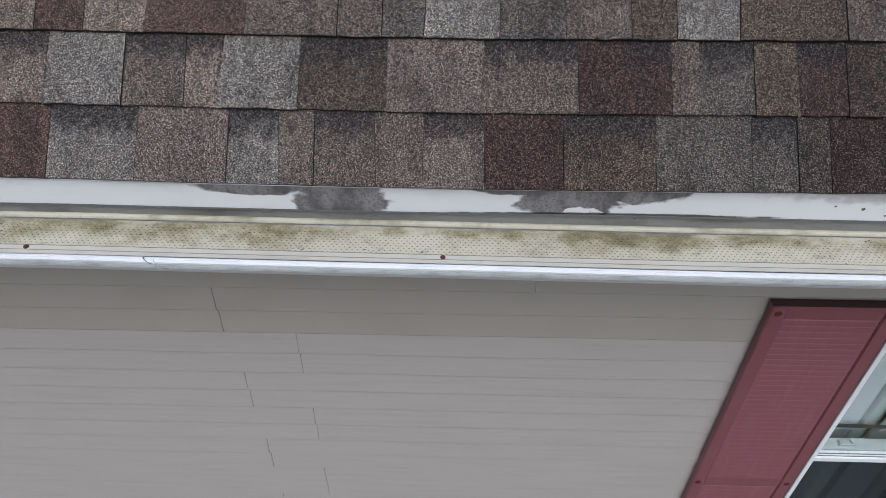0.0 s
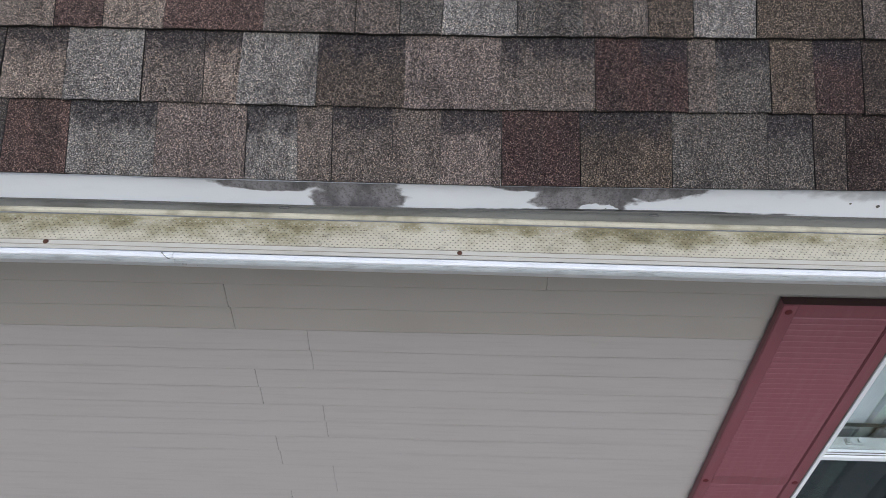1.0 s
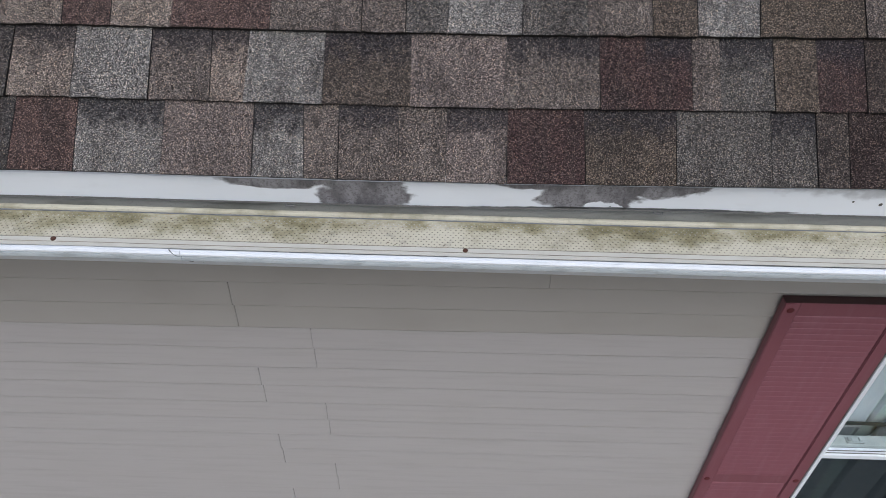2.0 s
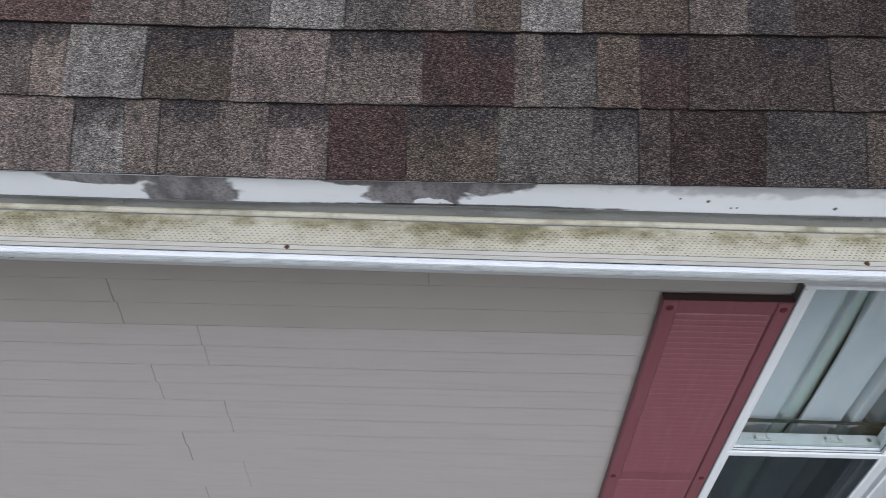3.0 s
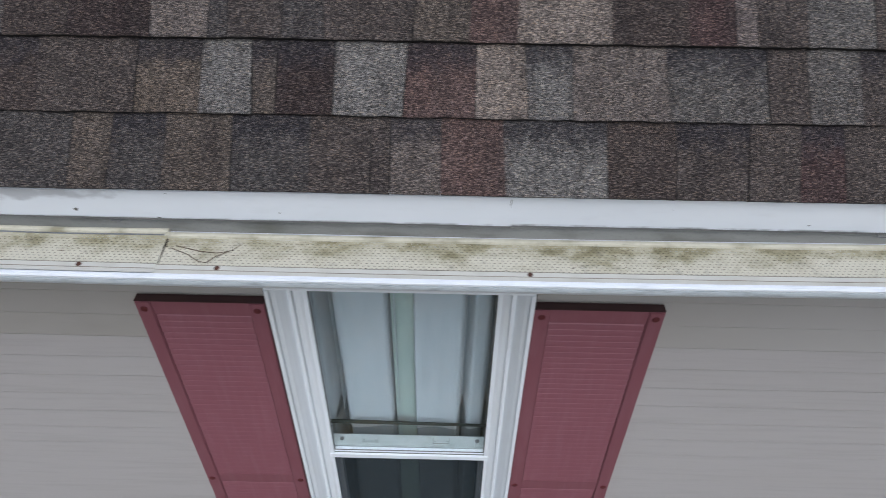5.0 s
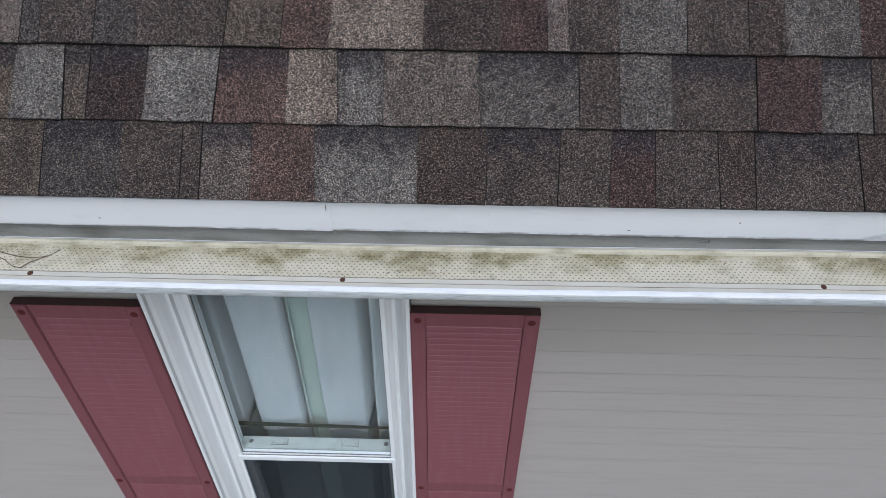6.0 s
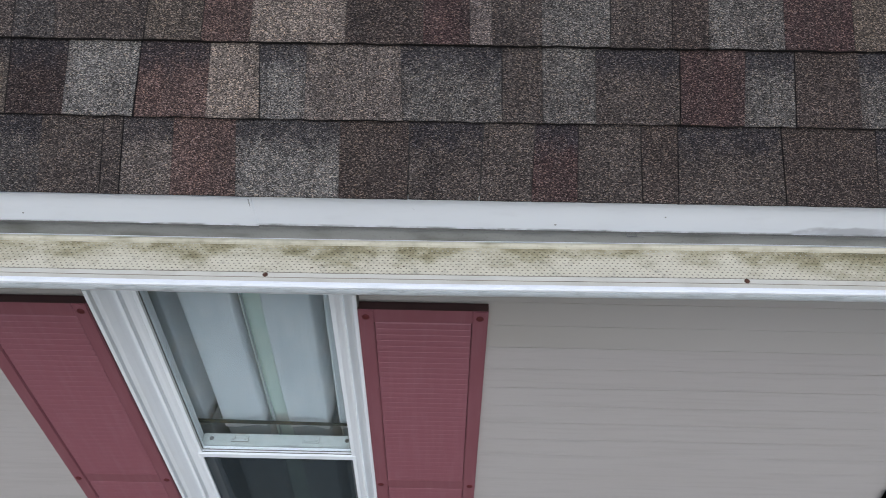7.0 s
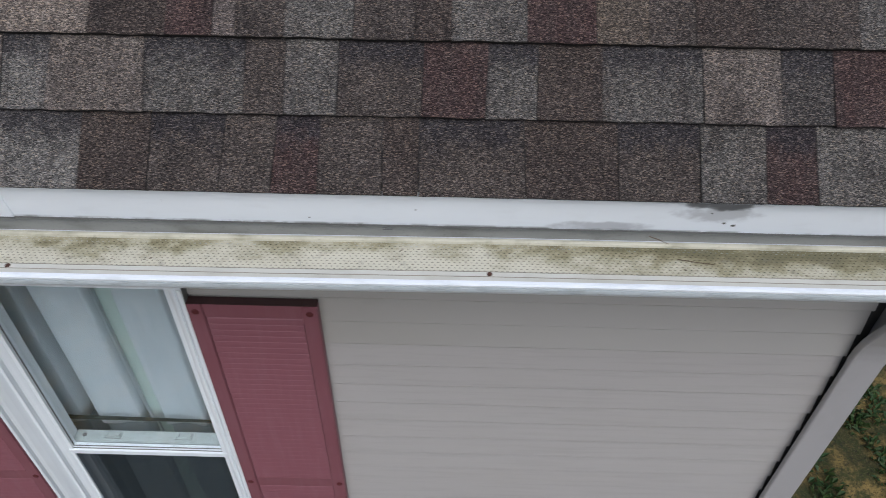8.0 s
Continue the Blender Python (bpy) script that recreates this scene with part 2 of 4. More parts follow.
def drip_paint():
    """White paint that has peeled to grey metal in uneven patches below the shingles."""
    k = Mat("peeling_white_drip_edge", 0.4)
    x, z = k.axis(0), k.axis(2)
    wob = k.math("MULTIPLY", k.math("SUBTRACT", k.noise(k.place(1, 1, 1.5), 24, 4, 0.5), 0.5), 1.5)

    def blob(cx, cz, rx, rz):
        a = k.math("DIVIDE", k.math("SUBTRACT", x, cx), rx)
        b = k.math("DIVIDE", k.math("SUBTRACT", z, cz), rz)
        a, b = k.math("MULTIPLY", a, a), k.math("MULTIPLY", b, b)
        return k.math("SUBTRACT", 1.0, k.math("ADD", a, b))

    best = None
    for spot in ((-1.158, 3.07, 0.100, 0.080), (-1.33, 3.118, 0.13, 0.034), (-0.69, 3.078, 0.110, 0.055),
                 (-0.80, 3.116, 0.11, 0.022), (-0.57, 3.118, 0.13, 0.045)):
        v = blob(*spot)
        best = v if best is None else k.math("MAXIMUM", best, v)
    best = k.math("SUBTRACT", best, k.math("MAXIMUM", k.math("MULTIPLY", k.math("ADD", k.math("MULTIPLY", blob(-0.672, 3.054, 0.060, 0.020), 0.6), k.math("SUBTRACT", k.math("MULTIPLY", wob, 1.5), 0.15)), 2.4), 0.0))
    bare = k.ramp(k.math("ADD", best, wob), -0.10, 0.22)
    faint = k.math("MAXIMUM", k.math("MAXIMUM", blob(-0.02, 3.116, 0.34, 0.042), blob(2.22, 3.040, 0.12, 0.016)), blob(2.46, 3.085, 0.10, 0.028))
    faint = k.math("MULTIPLY", k.ramp(k.math("ADD", faint, k.math("MULTIPLY", wob, 1.6)), 0.0, 0.9), 0.55)
    grey = k.mix(k.ramp(k.noise(k.place(1, 1, 0.5), 24, 5, 0.7), 0.36, 0.64), (0.30, 0.295, 0.31), (0.13, 0.125, 0.135))
    grey = k.mix(k.math("MULTIPLY", k.ramp(k.noise(k.place(), 190, 3, 0.7), 0.5, 0.65), 0.6), grey, (0.06, 0.055, 0.058))
    rim = k.math("MULTIPLY", k.ramp(k.math("ADD", best, wob), 0.40, 0.05), k.ramp(k.noise(k.place(), 16, 3), 0.40, 0.60))
    grey = k.mix(k.math("MULTIPLY", rim, 0.35), grey, (0.10, 0.095, 0.095))
    specks = k.ramp(k.noise(k.place(1, 1, 1.6), 38, 2), 0.775, 0.80)
    low = k.math("MULTIPLY", k.ramp(z, 3.037, 3.030), k.ramp(k.noise(k.place(), 18, 4), 0.38, 0.62))
    c = k.mix(k.math("MULTIPLY", k.ramp(k.noise(k.place(2, 2, 6), 6, 4), 0.5, 0.8), 0.16), (0.86, 0.90, 0.94), (0.62, 0.635, 0.65))
    c = k.mix(faint, c, (0.30, 0.30, 0.31))
    c = k.mix(bare, c, grey)
    streaky = k.math("ADD", blob(2.45, 3.112, 0.100, 0.020), k.math("MULTIPLY", wob, 1.7))
    c = k.mix(k.math("MULTIPLY", k.ramp(streaky, 0.0, 0.8), 0.85), c, (0.05, 0.05, 0.055))
    c = k.mix(specks, c, (0.07, 0.07, 0.065))
    c = k.mix(k.math("MULTIPLY", low, 0.75), c, (0.09, 0.09, 0.08))
    soot = k.math("ADD", blob(-0.60, 3.038, 0.38, 0.008), k.math("MULTIPLY", wob, 0.9))
    c = k.mix(k.math("MULTIPLY", k.ramp(soot, 0.0, 0.5), 0.9), c, (0.022, 0.022, 0.020))
    k.color(c)
    k.bump(bare, 0.35, -0.0006)
    return k.m


DRIP = drip_paint()


def guard_metal():
    """Cream perforated sheet: round holes in staggered rows, with algae stains that spread from the back edge."""
    k = Mat("perforated_cream_metal", 0.5)
    x, y = k.axis(0), k.axis(1)
    row = k.math("DIVIDE", y, 0.0068)
    odd = k.math("MULTIPLY", k.math("MODULO", k.math("FLOOR", k.math("ADD", row, 1000.0)), 2.0), 0.5)
    col = k.math("ADD", k.math("DIVIDE", x, 0.0108), odd)
    a = k.math("MULTIPLY", k.math("SUBTRACT", k.math("FRACT", k.math("ADD", col, 1000.0)), 0.5), 0.0108)
    b = k.math("MULTIPLY", k.math("SUBTRACT", k.math("FRACT", k.math("ADD", row, 1000.0)), 0.5), 0.0068)
    d = k.math("SQRT", k.math("ADD", k.math("MULTIPLY", a, a), k.math("MULTIPLY", b, b)))
    hole = k.math("LESS_THAN", d, 0.00155)
    inside = k.math("MULTIPLY", k.math("LESS_THAN", y, -0.357), k.math("GREATER_THAN", y, -0.426))
    hole = k.math("MULTIPLY", hole, inside)
    back = k.ramp(y, -0.425, -0.358)
    blot = k.noise(k.place(1.0, 1.5, 1), 11, 8, 0.72)
    broad = k.math("MULTIPLY", k.noise(k.place(1, 0.4, 1), 3.1, 2), 0.55)
    wet = k.math("MULTIPLY", k.ramp(x, 1.7, 2.4), 0.12)
    amount = k.math("ADD", k.math("ADD", k.math("ADD", blot, broad), wet), k.math("MULTIPLY", back, 0.24))
    c = k.mix(k.math("MULTIPLY", k.ramp(amount, 0.76, 1.12), 0.85), (0.64, 0.610, 0.490), (0.245, 0.214, 0.098))
    c = k.mix(k.math("MULTIPLY", k.ramp(amount, 0.98, 1.20), 0.75), c, (0.115, 0.105, 0.055))
    smear = k.ramp(k.math("ADD", k.noise(k.place(1, 1.4, 1), 34, 6, 0.7), k.math("MULTIPLY", broad, 0.30)), 0.62, 0.80)
    c = k.mix(k.math("MULTIPLY", smear, 0.55), c, (0.20, 0.19, 0.145))
    k.color(c)
    out = k.t.nodes["Material Output"]
    clear = k.n("ShaderNodeBsdfTransparent")
    mixs = k.n("ShaderNodeMixShader")
    k.link(hole, mixs.inputs[0])
    k.link(k.b.outputs[0], mixs.inputs[1])
    k.link(clear.outputs[0], mixs.inputs[2])
    k.link(mixs.outputs[0], out.inputs["Surface"])
    k.bump(blot, 0.1, 0.001)
    return k.m


GUARD = guard_metal()
GUARD_LIP = painted("cream_stained_lip", (0.58, 0.555, 0.44), (0.20, 0.18, 0.10), 0.5, 0.9, (1.2, 1, 1), 9)
FOLD_SHADE = painted("fold_shade", (0.36, 0.335, 0.265), (0.13, 0.115, 0.08), 0.7, 0.8, (1, 1, 1), 14)
GUARD_LEDGE = painted("cream_ledge", (0.64, 0.63, 0.565), (0.42, 0.40, 0.33), 0.45, 0.35, (2, 5, 5), 6)

GLASS = Mat("window_glass", 0.02)
GLASS.color((0.93, 0.96, 0.97))
GLASS.b.inputs["Transmission Weight"].default_value = 1.0
GLASS.b.inputs["IOR"].default_value = 1.45
GLASS = GLASS.m


def screen_mesh():
    """Fine dark insect screen: mostly open weave."""
    k = Mat("insect_screen", 0.7)
    k.color((0.013, 0.024, 0.032))
    weave = k.math("ADD", 0.42, k.math("MULTIPLY", k.noise(k.place(), 600, 2), 0.06))
    mixs = k.n("ShaderNodeMixShader")
    k.link(weave, mixs.inputs[0])
    k.link(k.n("ShaderNodeBsdfTransparent").outputs[0], mixs.inputs[1])
    k.link(k.b.outputs[0], mixs.inputs[2])
    k.link(mixs.outputs[0], k.t.nodes["Material Output"].inputs["Surface"])
    return k.m


SCREEN = screen_mesh()


def cloth(name, base, dark):
    k = Mat(name, 0.9)
    k.color(k.mix(k.math("MULTIPLY", k.ramp(k.noise(k.place(9, 9, 1.5), 3, 4), 0.4, 0.75), 0.3), base, dark))
    k.b.inputs["Sheen Weight"].default_value = 0.2
    k.bump(k.noise(k.place(400, 400, 400), 1.0, 2), 0.1, 0.0005)
    return k.m


CURTAIN = cloth("white_curtain_cloth", (0.50, 0.56, 0.585), (0.33, 0.39, 0.43))
# The same white cloth with the shade of the lower half mixed in.
CURTAIN_SHADED = cloth("shaded_curtain_cloth", (0.30, 0.345, 0.36), (0.22, 0.26, 0.28))
LINER = cloth("pale_green_cloth", (0.42, 0.52, 0.48), (0.34, 0.43, 0.40))


def ground_soil():
    k = Mat("dry_lawn", 0.95)
    v = k.place()
    c = k.mix(k.ramp(k.noise(v, 3.4, 6, 0.65), 0.42, 0.60), (0.255, 0.178, 0.055), (0.055, 0.050, 0.012))
    c = k.mix(k.math("MULTIPLY", k.ramp(k.noise(v, 9, 5, 0.7), 0.44, 0.60), 0.85), c, (0.026, 0.040, 0.008))
    c = k.mix(k.math("MULTIPLY", k.ramp(k.noise(v, 85, 4, 0.75), 0.52, 0.64), 0.35), c, (0.28, 0.215, 0.10))
    c = k.mix(k.math("MULTIPLY", k.ramp(k.noise(v, 55, 5, 0.8), 0.52, 0.62), 0.85), c, (0.020, 0.019, 0.010))
    k.color(c)
    k.bump(k.noise(v, 60, 5, 0.7), 0.8, 0.02)
    return k.m


SOIL = ground_soil()
LEAF = painted("weed_leaf", (0.020, 0.052, 0.009), (0.062, 0.085, 0.016), 0.6, 0.7, (1, 1, 1), 14)


# ---- mesh helpers ----
def mesh_of(name, verts, faces, material, smooth=False):
    me = bpy.data.meshes.new(name)
    me.from_pydata([tuple(v) for v in verts], [], faces)
    me.materials.append(material)
    if smooth:
        me.polygons.foreach_set("use_smooth", [True] * len(me.polygons))
    me.update()
    return me


def under(ob, parent):
    if parent is not None:
        ob.parent = parent
        ob.matrix_parent_inverse = Matrix.Identity(4)
    return ob


def part(name, bm, material, parent=None, label="", smooth=False):
    """One mesh object from a bmesh, under a thing or a part."""
    bmesh.ops.recalc_face_normals(bm, faces=bm.faces[:])
    me = bpy.data.meshes.new(name)
    bm.to_mesh(me)
    bm.free()
    me.materials.append(material)
    if smooth:
        me.polygons.foreach_set("use_smooth", [True] * len(me.polygons))
    ob = under(new(name, me), parent)
    return tagged(ob, label)


def thing(name, at, label, category, group="", kind=""):
    ob = new(name)
    ob.location = at
    ob.empty_display_size = 0.05
    return tagged(ob, label, category, group, kind)


def add_box(bm, x0, x1, y0, y1, z0, z1, bevel=0.0):
    vs = [bm.verts.new((x, y, z)) for x in (x0, x1) for y in (y0, y1) for z in (z0, z1)]
    fs = []
    for q in ((0, 1, 3, 2), (4, 6, 7, 5), (0, 4, 5, 1), (2, 3, 7, 6), (0, 2, 6, 4), (1, 5, 7, 3)):
        fs.append(bm.faces.new([vs[i] for i in q]))
    if bevel:
        edges = list({e for f in fs for e in f.edges})
        bmesh.ops.bevel(bm, geom=edges, offset=bevel, segments=2, affect="EDGES")
    return bm


def box(x0, x1, y0, y1, z0, z1, bevel=0.0):
    return add_box(bmesh.new(), x0, x1, y0, y1, z0, z1, bevel)


def extrude_x(bm, profile, xs, closed=True, wobble=0.0, seed=1, caps=True):
    """A profile of (y, z) run along the stations xs."""
    rng = random.Random(seed)
    rings = []
    for x in xs:
        dy, dz = rng.uniform(-wobble, wobble), rng.uniform(-wobble, wobble)
        rings.append([bm.verts.new((x, y + dy, z + dz)) for y, z in profile])
    n = len(profile)
    for a, b in zip(rings, rings[1:]):
        for i in range(n if closed else n - 1):
            j = (i + 1) % n
            bm.faces.new((a[i], b[i], b[j], a[j]))
    if caps and closed:
        bm.faces.new(rings[0])
        bm.faces.new(rings[-1][::-1])
    return bm


def stations(x0, x1, step):
    n = max(1, round((x1 - x0) / step))
    return [x0 + (x1 - x0) * i / n for i in range(n + 1)]


def disc_screw(bm, c, r, h, axis="z", seg=10):
    """A small domed head that stands on the plane through c."""
    c = Vector(c)
    e = {"z": (Vector((1, 0, 0)), Vector((0, 1, 0)), Vector((0, 0, 1))), "-y": (Vector((1, 0, 0)), Vector((0, 0, 1)), Vector((0, -1, 0)))}[axis]
    rings = []
    for rr, hh in ((r, -0.002), (r, h * 0.45), (r * 0.7, h)):
        rings.append([bm.verts.new(c + e[0] * rr * math.cos(2 * math.pi * i / seg) + e[1] * rr * math.sin(2 * math.pi * i / seg) + e[2] * hh) for i in range(seg)])
    for a, b in zip(rings, rings[1:]):
        for i in range(seg):
            bm.faces.new((a[i], a[(i + 1) % seg], b[(i + 1) % seg], b[i]))
    bm.faces.new(rings[-1])
    return bm


def tube(bm, pts, r, seg=6):
    """A thin round bar through the points, tapering a little."""
    rings = []
    pts = [Vector(p) for p in pts]
    for i, p in enumerate(pts):
        d = (pts[min(i + 1, len(pts) - 1)] - pts[max(i - 1, 0)]).normalized()
        u = d.cross(Vector((0.3, 0.1, 1))).normalized()
        w = d.cross(u)
        rr = r * (1 - 0.5 * i / len(pts))
        rings.append([bm.verts.new(p + (u * math.cos(2 * math.pi * k / seg) + w * math.sin(2 * math.pi * k / seg)) * rr) for k in range(seg)])
    for a, b in zip(rings, rings[1:]):
        for i in range(seg):
            bm.faces.new((a[i], a[(i + 1) % seg], b[(i + 1) % seg], b[i]))
    bm.faces.new(rings[0])
    bm.faces.new(rings[-1])
    return bm


# ---- the place in numbers ----
X0, X1 = -3.6, 3.26            # ends of the front wall
EAVE_L, EAVE_R = -3.9, 3.42    # ends of roof and gutter
DEPTH = 6.0
WIN_L, WIN_R, WIN_T, WIN_B = 0.390, 1.172, 2.540, 0.56
SOFFIT_Z = 2.87
ROOF_O = Vector((0, -0.3430, 3.1220))
UP = Vector((0, 1, 1)).normalized()
OUT = Vector((0, -1, 1)).normalized()
EXPOSURE = 0.149
RIDGE_V = 4.72


def sag(x, table):
    """A small offset along the eave, fitted to the camera's view, smooth between the given places."""
    return float(np.interp(x, [p for p, _ in table], [q for _, q in table]))


BOW = ((-3.9, 0.008), (-1.8, 0.007), (-1.4, 0.001), (-0.9, -0.0045), (0.0, -0.002), (0.6, 0.0), (1.1, -0.001), (2.0, 0.0005), (3.5, 0.001))
GUTTER_FIT = ((-3.9, 0.018), (-1.8, 0.017), (-1.5, 0.013), (-0.95, 0.0055), (-0.3, -0.002), (0.2, -0.0065), (0.6, -0.0072), (1.1, -0.0075), (1.6, -0.004), (2.0, 0.0005), (3.5, 0.004))


def follow(ob, table):
    """Shifts the long eave pieces by the offsets fitted to the camera's view."""
    for o in (ob, *ob.children_recursive):
        if o.type == "MESH":
            for vert in o.data.vertices:
                vert.co.z += sag(vert.co.x, table)
    return ob


def on_roof(x, v, n):
    return Vector((x, 0, 0)) + ROOF_O + UP * (v + sag(x, BOW)) + OUT * n


# ---- ground ----
bm = bmesh.new()
fine = [-400, -60, -15] + [-6 + 0.25 * i for i in range(65)] + [20, 60, 400]
deep = [-400, -60, -15] + [-5 + 0.25 * i for i in range(57)] + [20, 60, 400]
rng = random.Random(5)
grid = [[bm.verts.new((x, y, rng.uniform(-0.015, 0.012) if abs(x) < 11 and abs(y) < 10 else 0)) for y in deep] for x in fine]
for a, b in zip(grid, grid[1:]):
    for i in range(len(deep) - 1):
        bm.faces.new((a[i], b[i], b[i + 1], a[i + 1]))
tagged(part("ground", bm, SOIL), "dry tan lawn with bare soil and green weeds", "ground", kind="structure")

# ---- walls, floor, ceiling ----
bm = bmesh.new()
hx0, hx1, hz0, hz1 = WIN_L + 0.015, WIN_R - 0.015, WIN_B + 0.02, WIN_T - 0.02
add_box(bm, X0, hx0, 0.016, 0.15, 0, SOFFIT_Z + 0.3)
add_box(bm, hx1, X1 - 0.02, 0.016, 0.15, 0, SOFFIT_Z + 0.3)
add_box(bm, hx0, hx1, 0.016, 0.15, 0, hz0)
add_box(bm, hx0, hx1, 0.016, 0.15, hz1, SOFFIT_Z + 0.3)
wall_front = tagged(part("wall_front", bm, PLASTER), "house wall clad in pale taupe vinyl lap siding", "wall", kind="structure")


def gable(name, x0, x1):
    b = bmesh.new()
    top = 3.05 + DEPTH / 2
    prof = [(0.15, 0), (DEPTH, 0), (DEPTH, 3.02), (DEPTH / 2, top), (0.15, 3.02)]
    extrude_x(b, prof, [x0, x1])
    tagged(part(name, b, SIDING), "gable end wall in pale taupe siding", "wall", kind="structure")


gable("wall_left", X0, X0 + 0.14)
gable("wall_right", X1 - 0.16, X1 - 0.02)
tagged(part("wall_back", box(X0 + 0.14, X1 - 0.16, DEPTH - 0.14, DEPTH, 0, 3.0), SIDING), "back wall in pale taupe siding", "wall", kind="structure")
tagged(part("floor", box(X0 + 0.14, X1 - 0.16, 0.15, DEPTH - 0.14, 0.05, 0.35), PLASTER), "plain room floor behind the window", "floor", kind="structure")
tagged(part("ceiling", box(X0 + 0.14, X1 - 0.16, 0.15, DEPTH - 0.14, SOFFIT_Z - 0.05, SOFFIT_Z + 0.05), PLASTER), "plain white room ceiling", "ceiling", kind="structure")
tagged(part("soffit", box(X0, X1, -0.295, 0.012, SOFFIT_Z, SOFFIT_Z + 0.012), SOFFIT), "pale vinyl soffit under the eave", "soffit", kind="structure")
tagged(part("fascia", box(EAVE_L, EAVE_R, -0.305, -0.28, SOFFIT_Z - 0.01, 3.10), FASCIA_PAINT), "weathered grey fascia board behind the gutter", "fascia", kind="structure")

# corner post
# dark strip added behind the siding's end to deepen the gap's shade
tagged(part("house_wrap", box(X1 - 0.14, X1 - 0.06, 0.0148, 0.0158, 0.05, SOFFIT_Z), DECK), "added dark strip for the shade in the gap beside the corner", "house wrap", kind="structure")
bm = box(X1 - 0.058, X1 + 0.012, -0.016, 0.10, 0.05, SOFFIT_Z, 0.003)
tagged(part("corner_trim", bm, SPOUT_PAINT), "pale grey vinyl corner post", "trim", kind="structure")

# ---- roof deck ----
bm = bmesh.new()
front = [on_roof(0, 0.012, 0.0), on_roof(0, RIDGE_V, 0.0), on_roof(0, RIDGE_V, -0.03), on_roof(0, 0.02, -0.012)]
ridge_y = front[1].y
back = [(2 * ridge_y - p.y, p.z) for p in front]
extrude_x(bm, [(p.y, p.z) for p in front], [EAVE_L, EAVE_R])
extrude_x(bm, back, [EAVE_L, EAVE_R])
roof = tagged(part("roof", bm, DECK), "pitched roof of mixed brown and grey asphalt shingles", "roof", kind="structure")

# ---- window ----
window = thing("window_1", (0, 0, 0), "white vinyl double hung window with half screen and curtains", "window", kind="structure")


def jamb(side):
    """Stepped frame profile: face lip, cove, ridge, sash track. Local x grows inward."""
    prof = [(0.0, 0.14), (0.0, -0.0285), (0.0015, -0.030), (0.0115, -0.030), (0.013, -0.0285), (0.0135, -0.014), (0.024, -0.006), (0.036, 0.010),
            (0.046, 0.026), (0.050, 0.030), (0.0515, 0.025), (0.060, 0.026), (0.0615, 0.044), (0.076, 0.050), (0.085, 0.057), (0.085, 0.14)]
    b = bmesh.new()
    rings = []
    for z in (WIN_B, WIN_T - 0.014):
        rings.append([b.verts.new(((WIN_L + u) if side < 0 else (WIN_R - u), y, z)) for u, y in prof])
    n = len(prof)
    for i in range(n):
        j = (i + 1) % n
        b.faces.new((rings[0][i], rings[1][i], rings[1][j], rings[0][j]))
    b.faces.new(rings[0])
    b.faces.new(rings[1])
    return b


part("jamb", jamb(-1), VINYL_WHITE, window, "stepped white vinyl jamb with dirt in the grooves")
part("jamb", jamb(1), VINYL_WHITE, window, "stepped white vinyl jamb with dirt in the grooves")
part("head", box(WIN_L, WIN_R, -0.0305, 0.14, WIN_T - 0.012, WIN_T, 0.002), VINYL_WHITE, window)
part("sill", box(WIN_L - 0.01, WIN_R + 0.01, -0.05, 0.12, WIN_B - 0.03, WIN_B, 0.004), VINYL_WHITE, window)
# thin dark lines along both outer edges of the frame
for a, c in ((WIN_L - 0.0030, WIN_L - 0.0004), (WIN_R + 0.0004, WIN_R + 0.0030)):
    part("caulk_line", box(a, c, -0.0255, 0.004, WIN_B, WIN_T - 0.002), DARK_EDGE, window, "thin dark line along the frame's outer edge")
SL, SR = WIN_L + 0.085, WIN_R - 0.085
RAIL = 1.537       # the meeting rail's upper edge
b = box(SL, SL + 0.014, 0.058, 0.090, RAIL, WIN_T - 0.014)
add_box(b, SR - 0.014, SR, 0.058, 0.090, RAIL, WIN_T - 0.014)
add_box(b, SL + 0.014, SR - 0.014, 0.058, 0.090, WIN_T - 0.05, WIN_T - 0.014)
upper = part("upper_sash", b, VINYL_WHITE, window)
part("meeting_rail", box(SL - 0.012, SR + 0.012, 0.0545, 0.090, RAIL - 0.027, RAIL, 0.002), VINYL_WHITE, upper)
part("rail_lip", box(SL, SR, 0.066, 0.088, RAIL + 0.0005, RAIL + 0.005, 0.001), VINYL_WHITE, upper)
p = part("pane", box(SL + 0.014, SR - 0.014, 0.072, 0.076, RAIL + 0.0055, WIN_T - 0.05), GLASS, upper)
p.visible_shadow = False
b = box(SL, SL + 0.03, 0.094, 0.136, WIN_B, RAIL - 0.034)
add_box(b, SR - 0.03, SR, 0.094, 0.136, WIN_B, RAIL - 0.034)
add_box(b, SL + 0.03, SR - 0.03, 0.094, 0.136, WIN_B, WIN_B + 0.05)
lower = part("lower_sash", b, VINYL_WHITE, window)
part("top_rail", box(SL, SR, 0.094, 0.146, RAIL - 0.034, RAIL + 0.006, 0.003), VINYL_SHADED, lower)
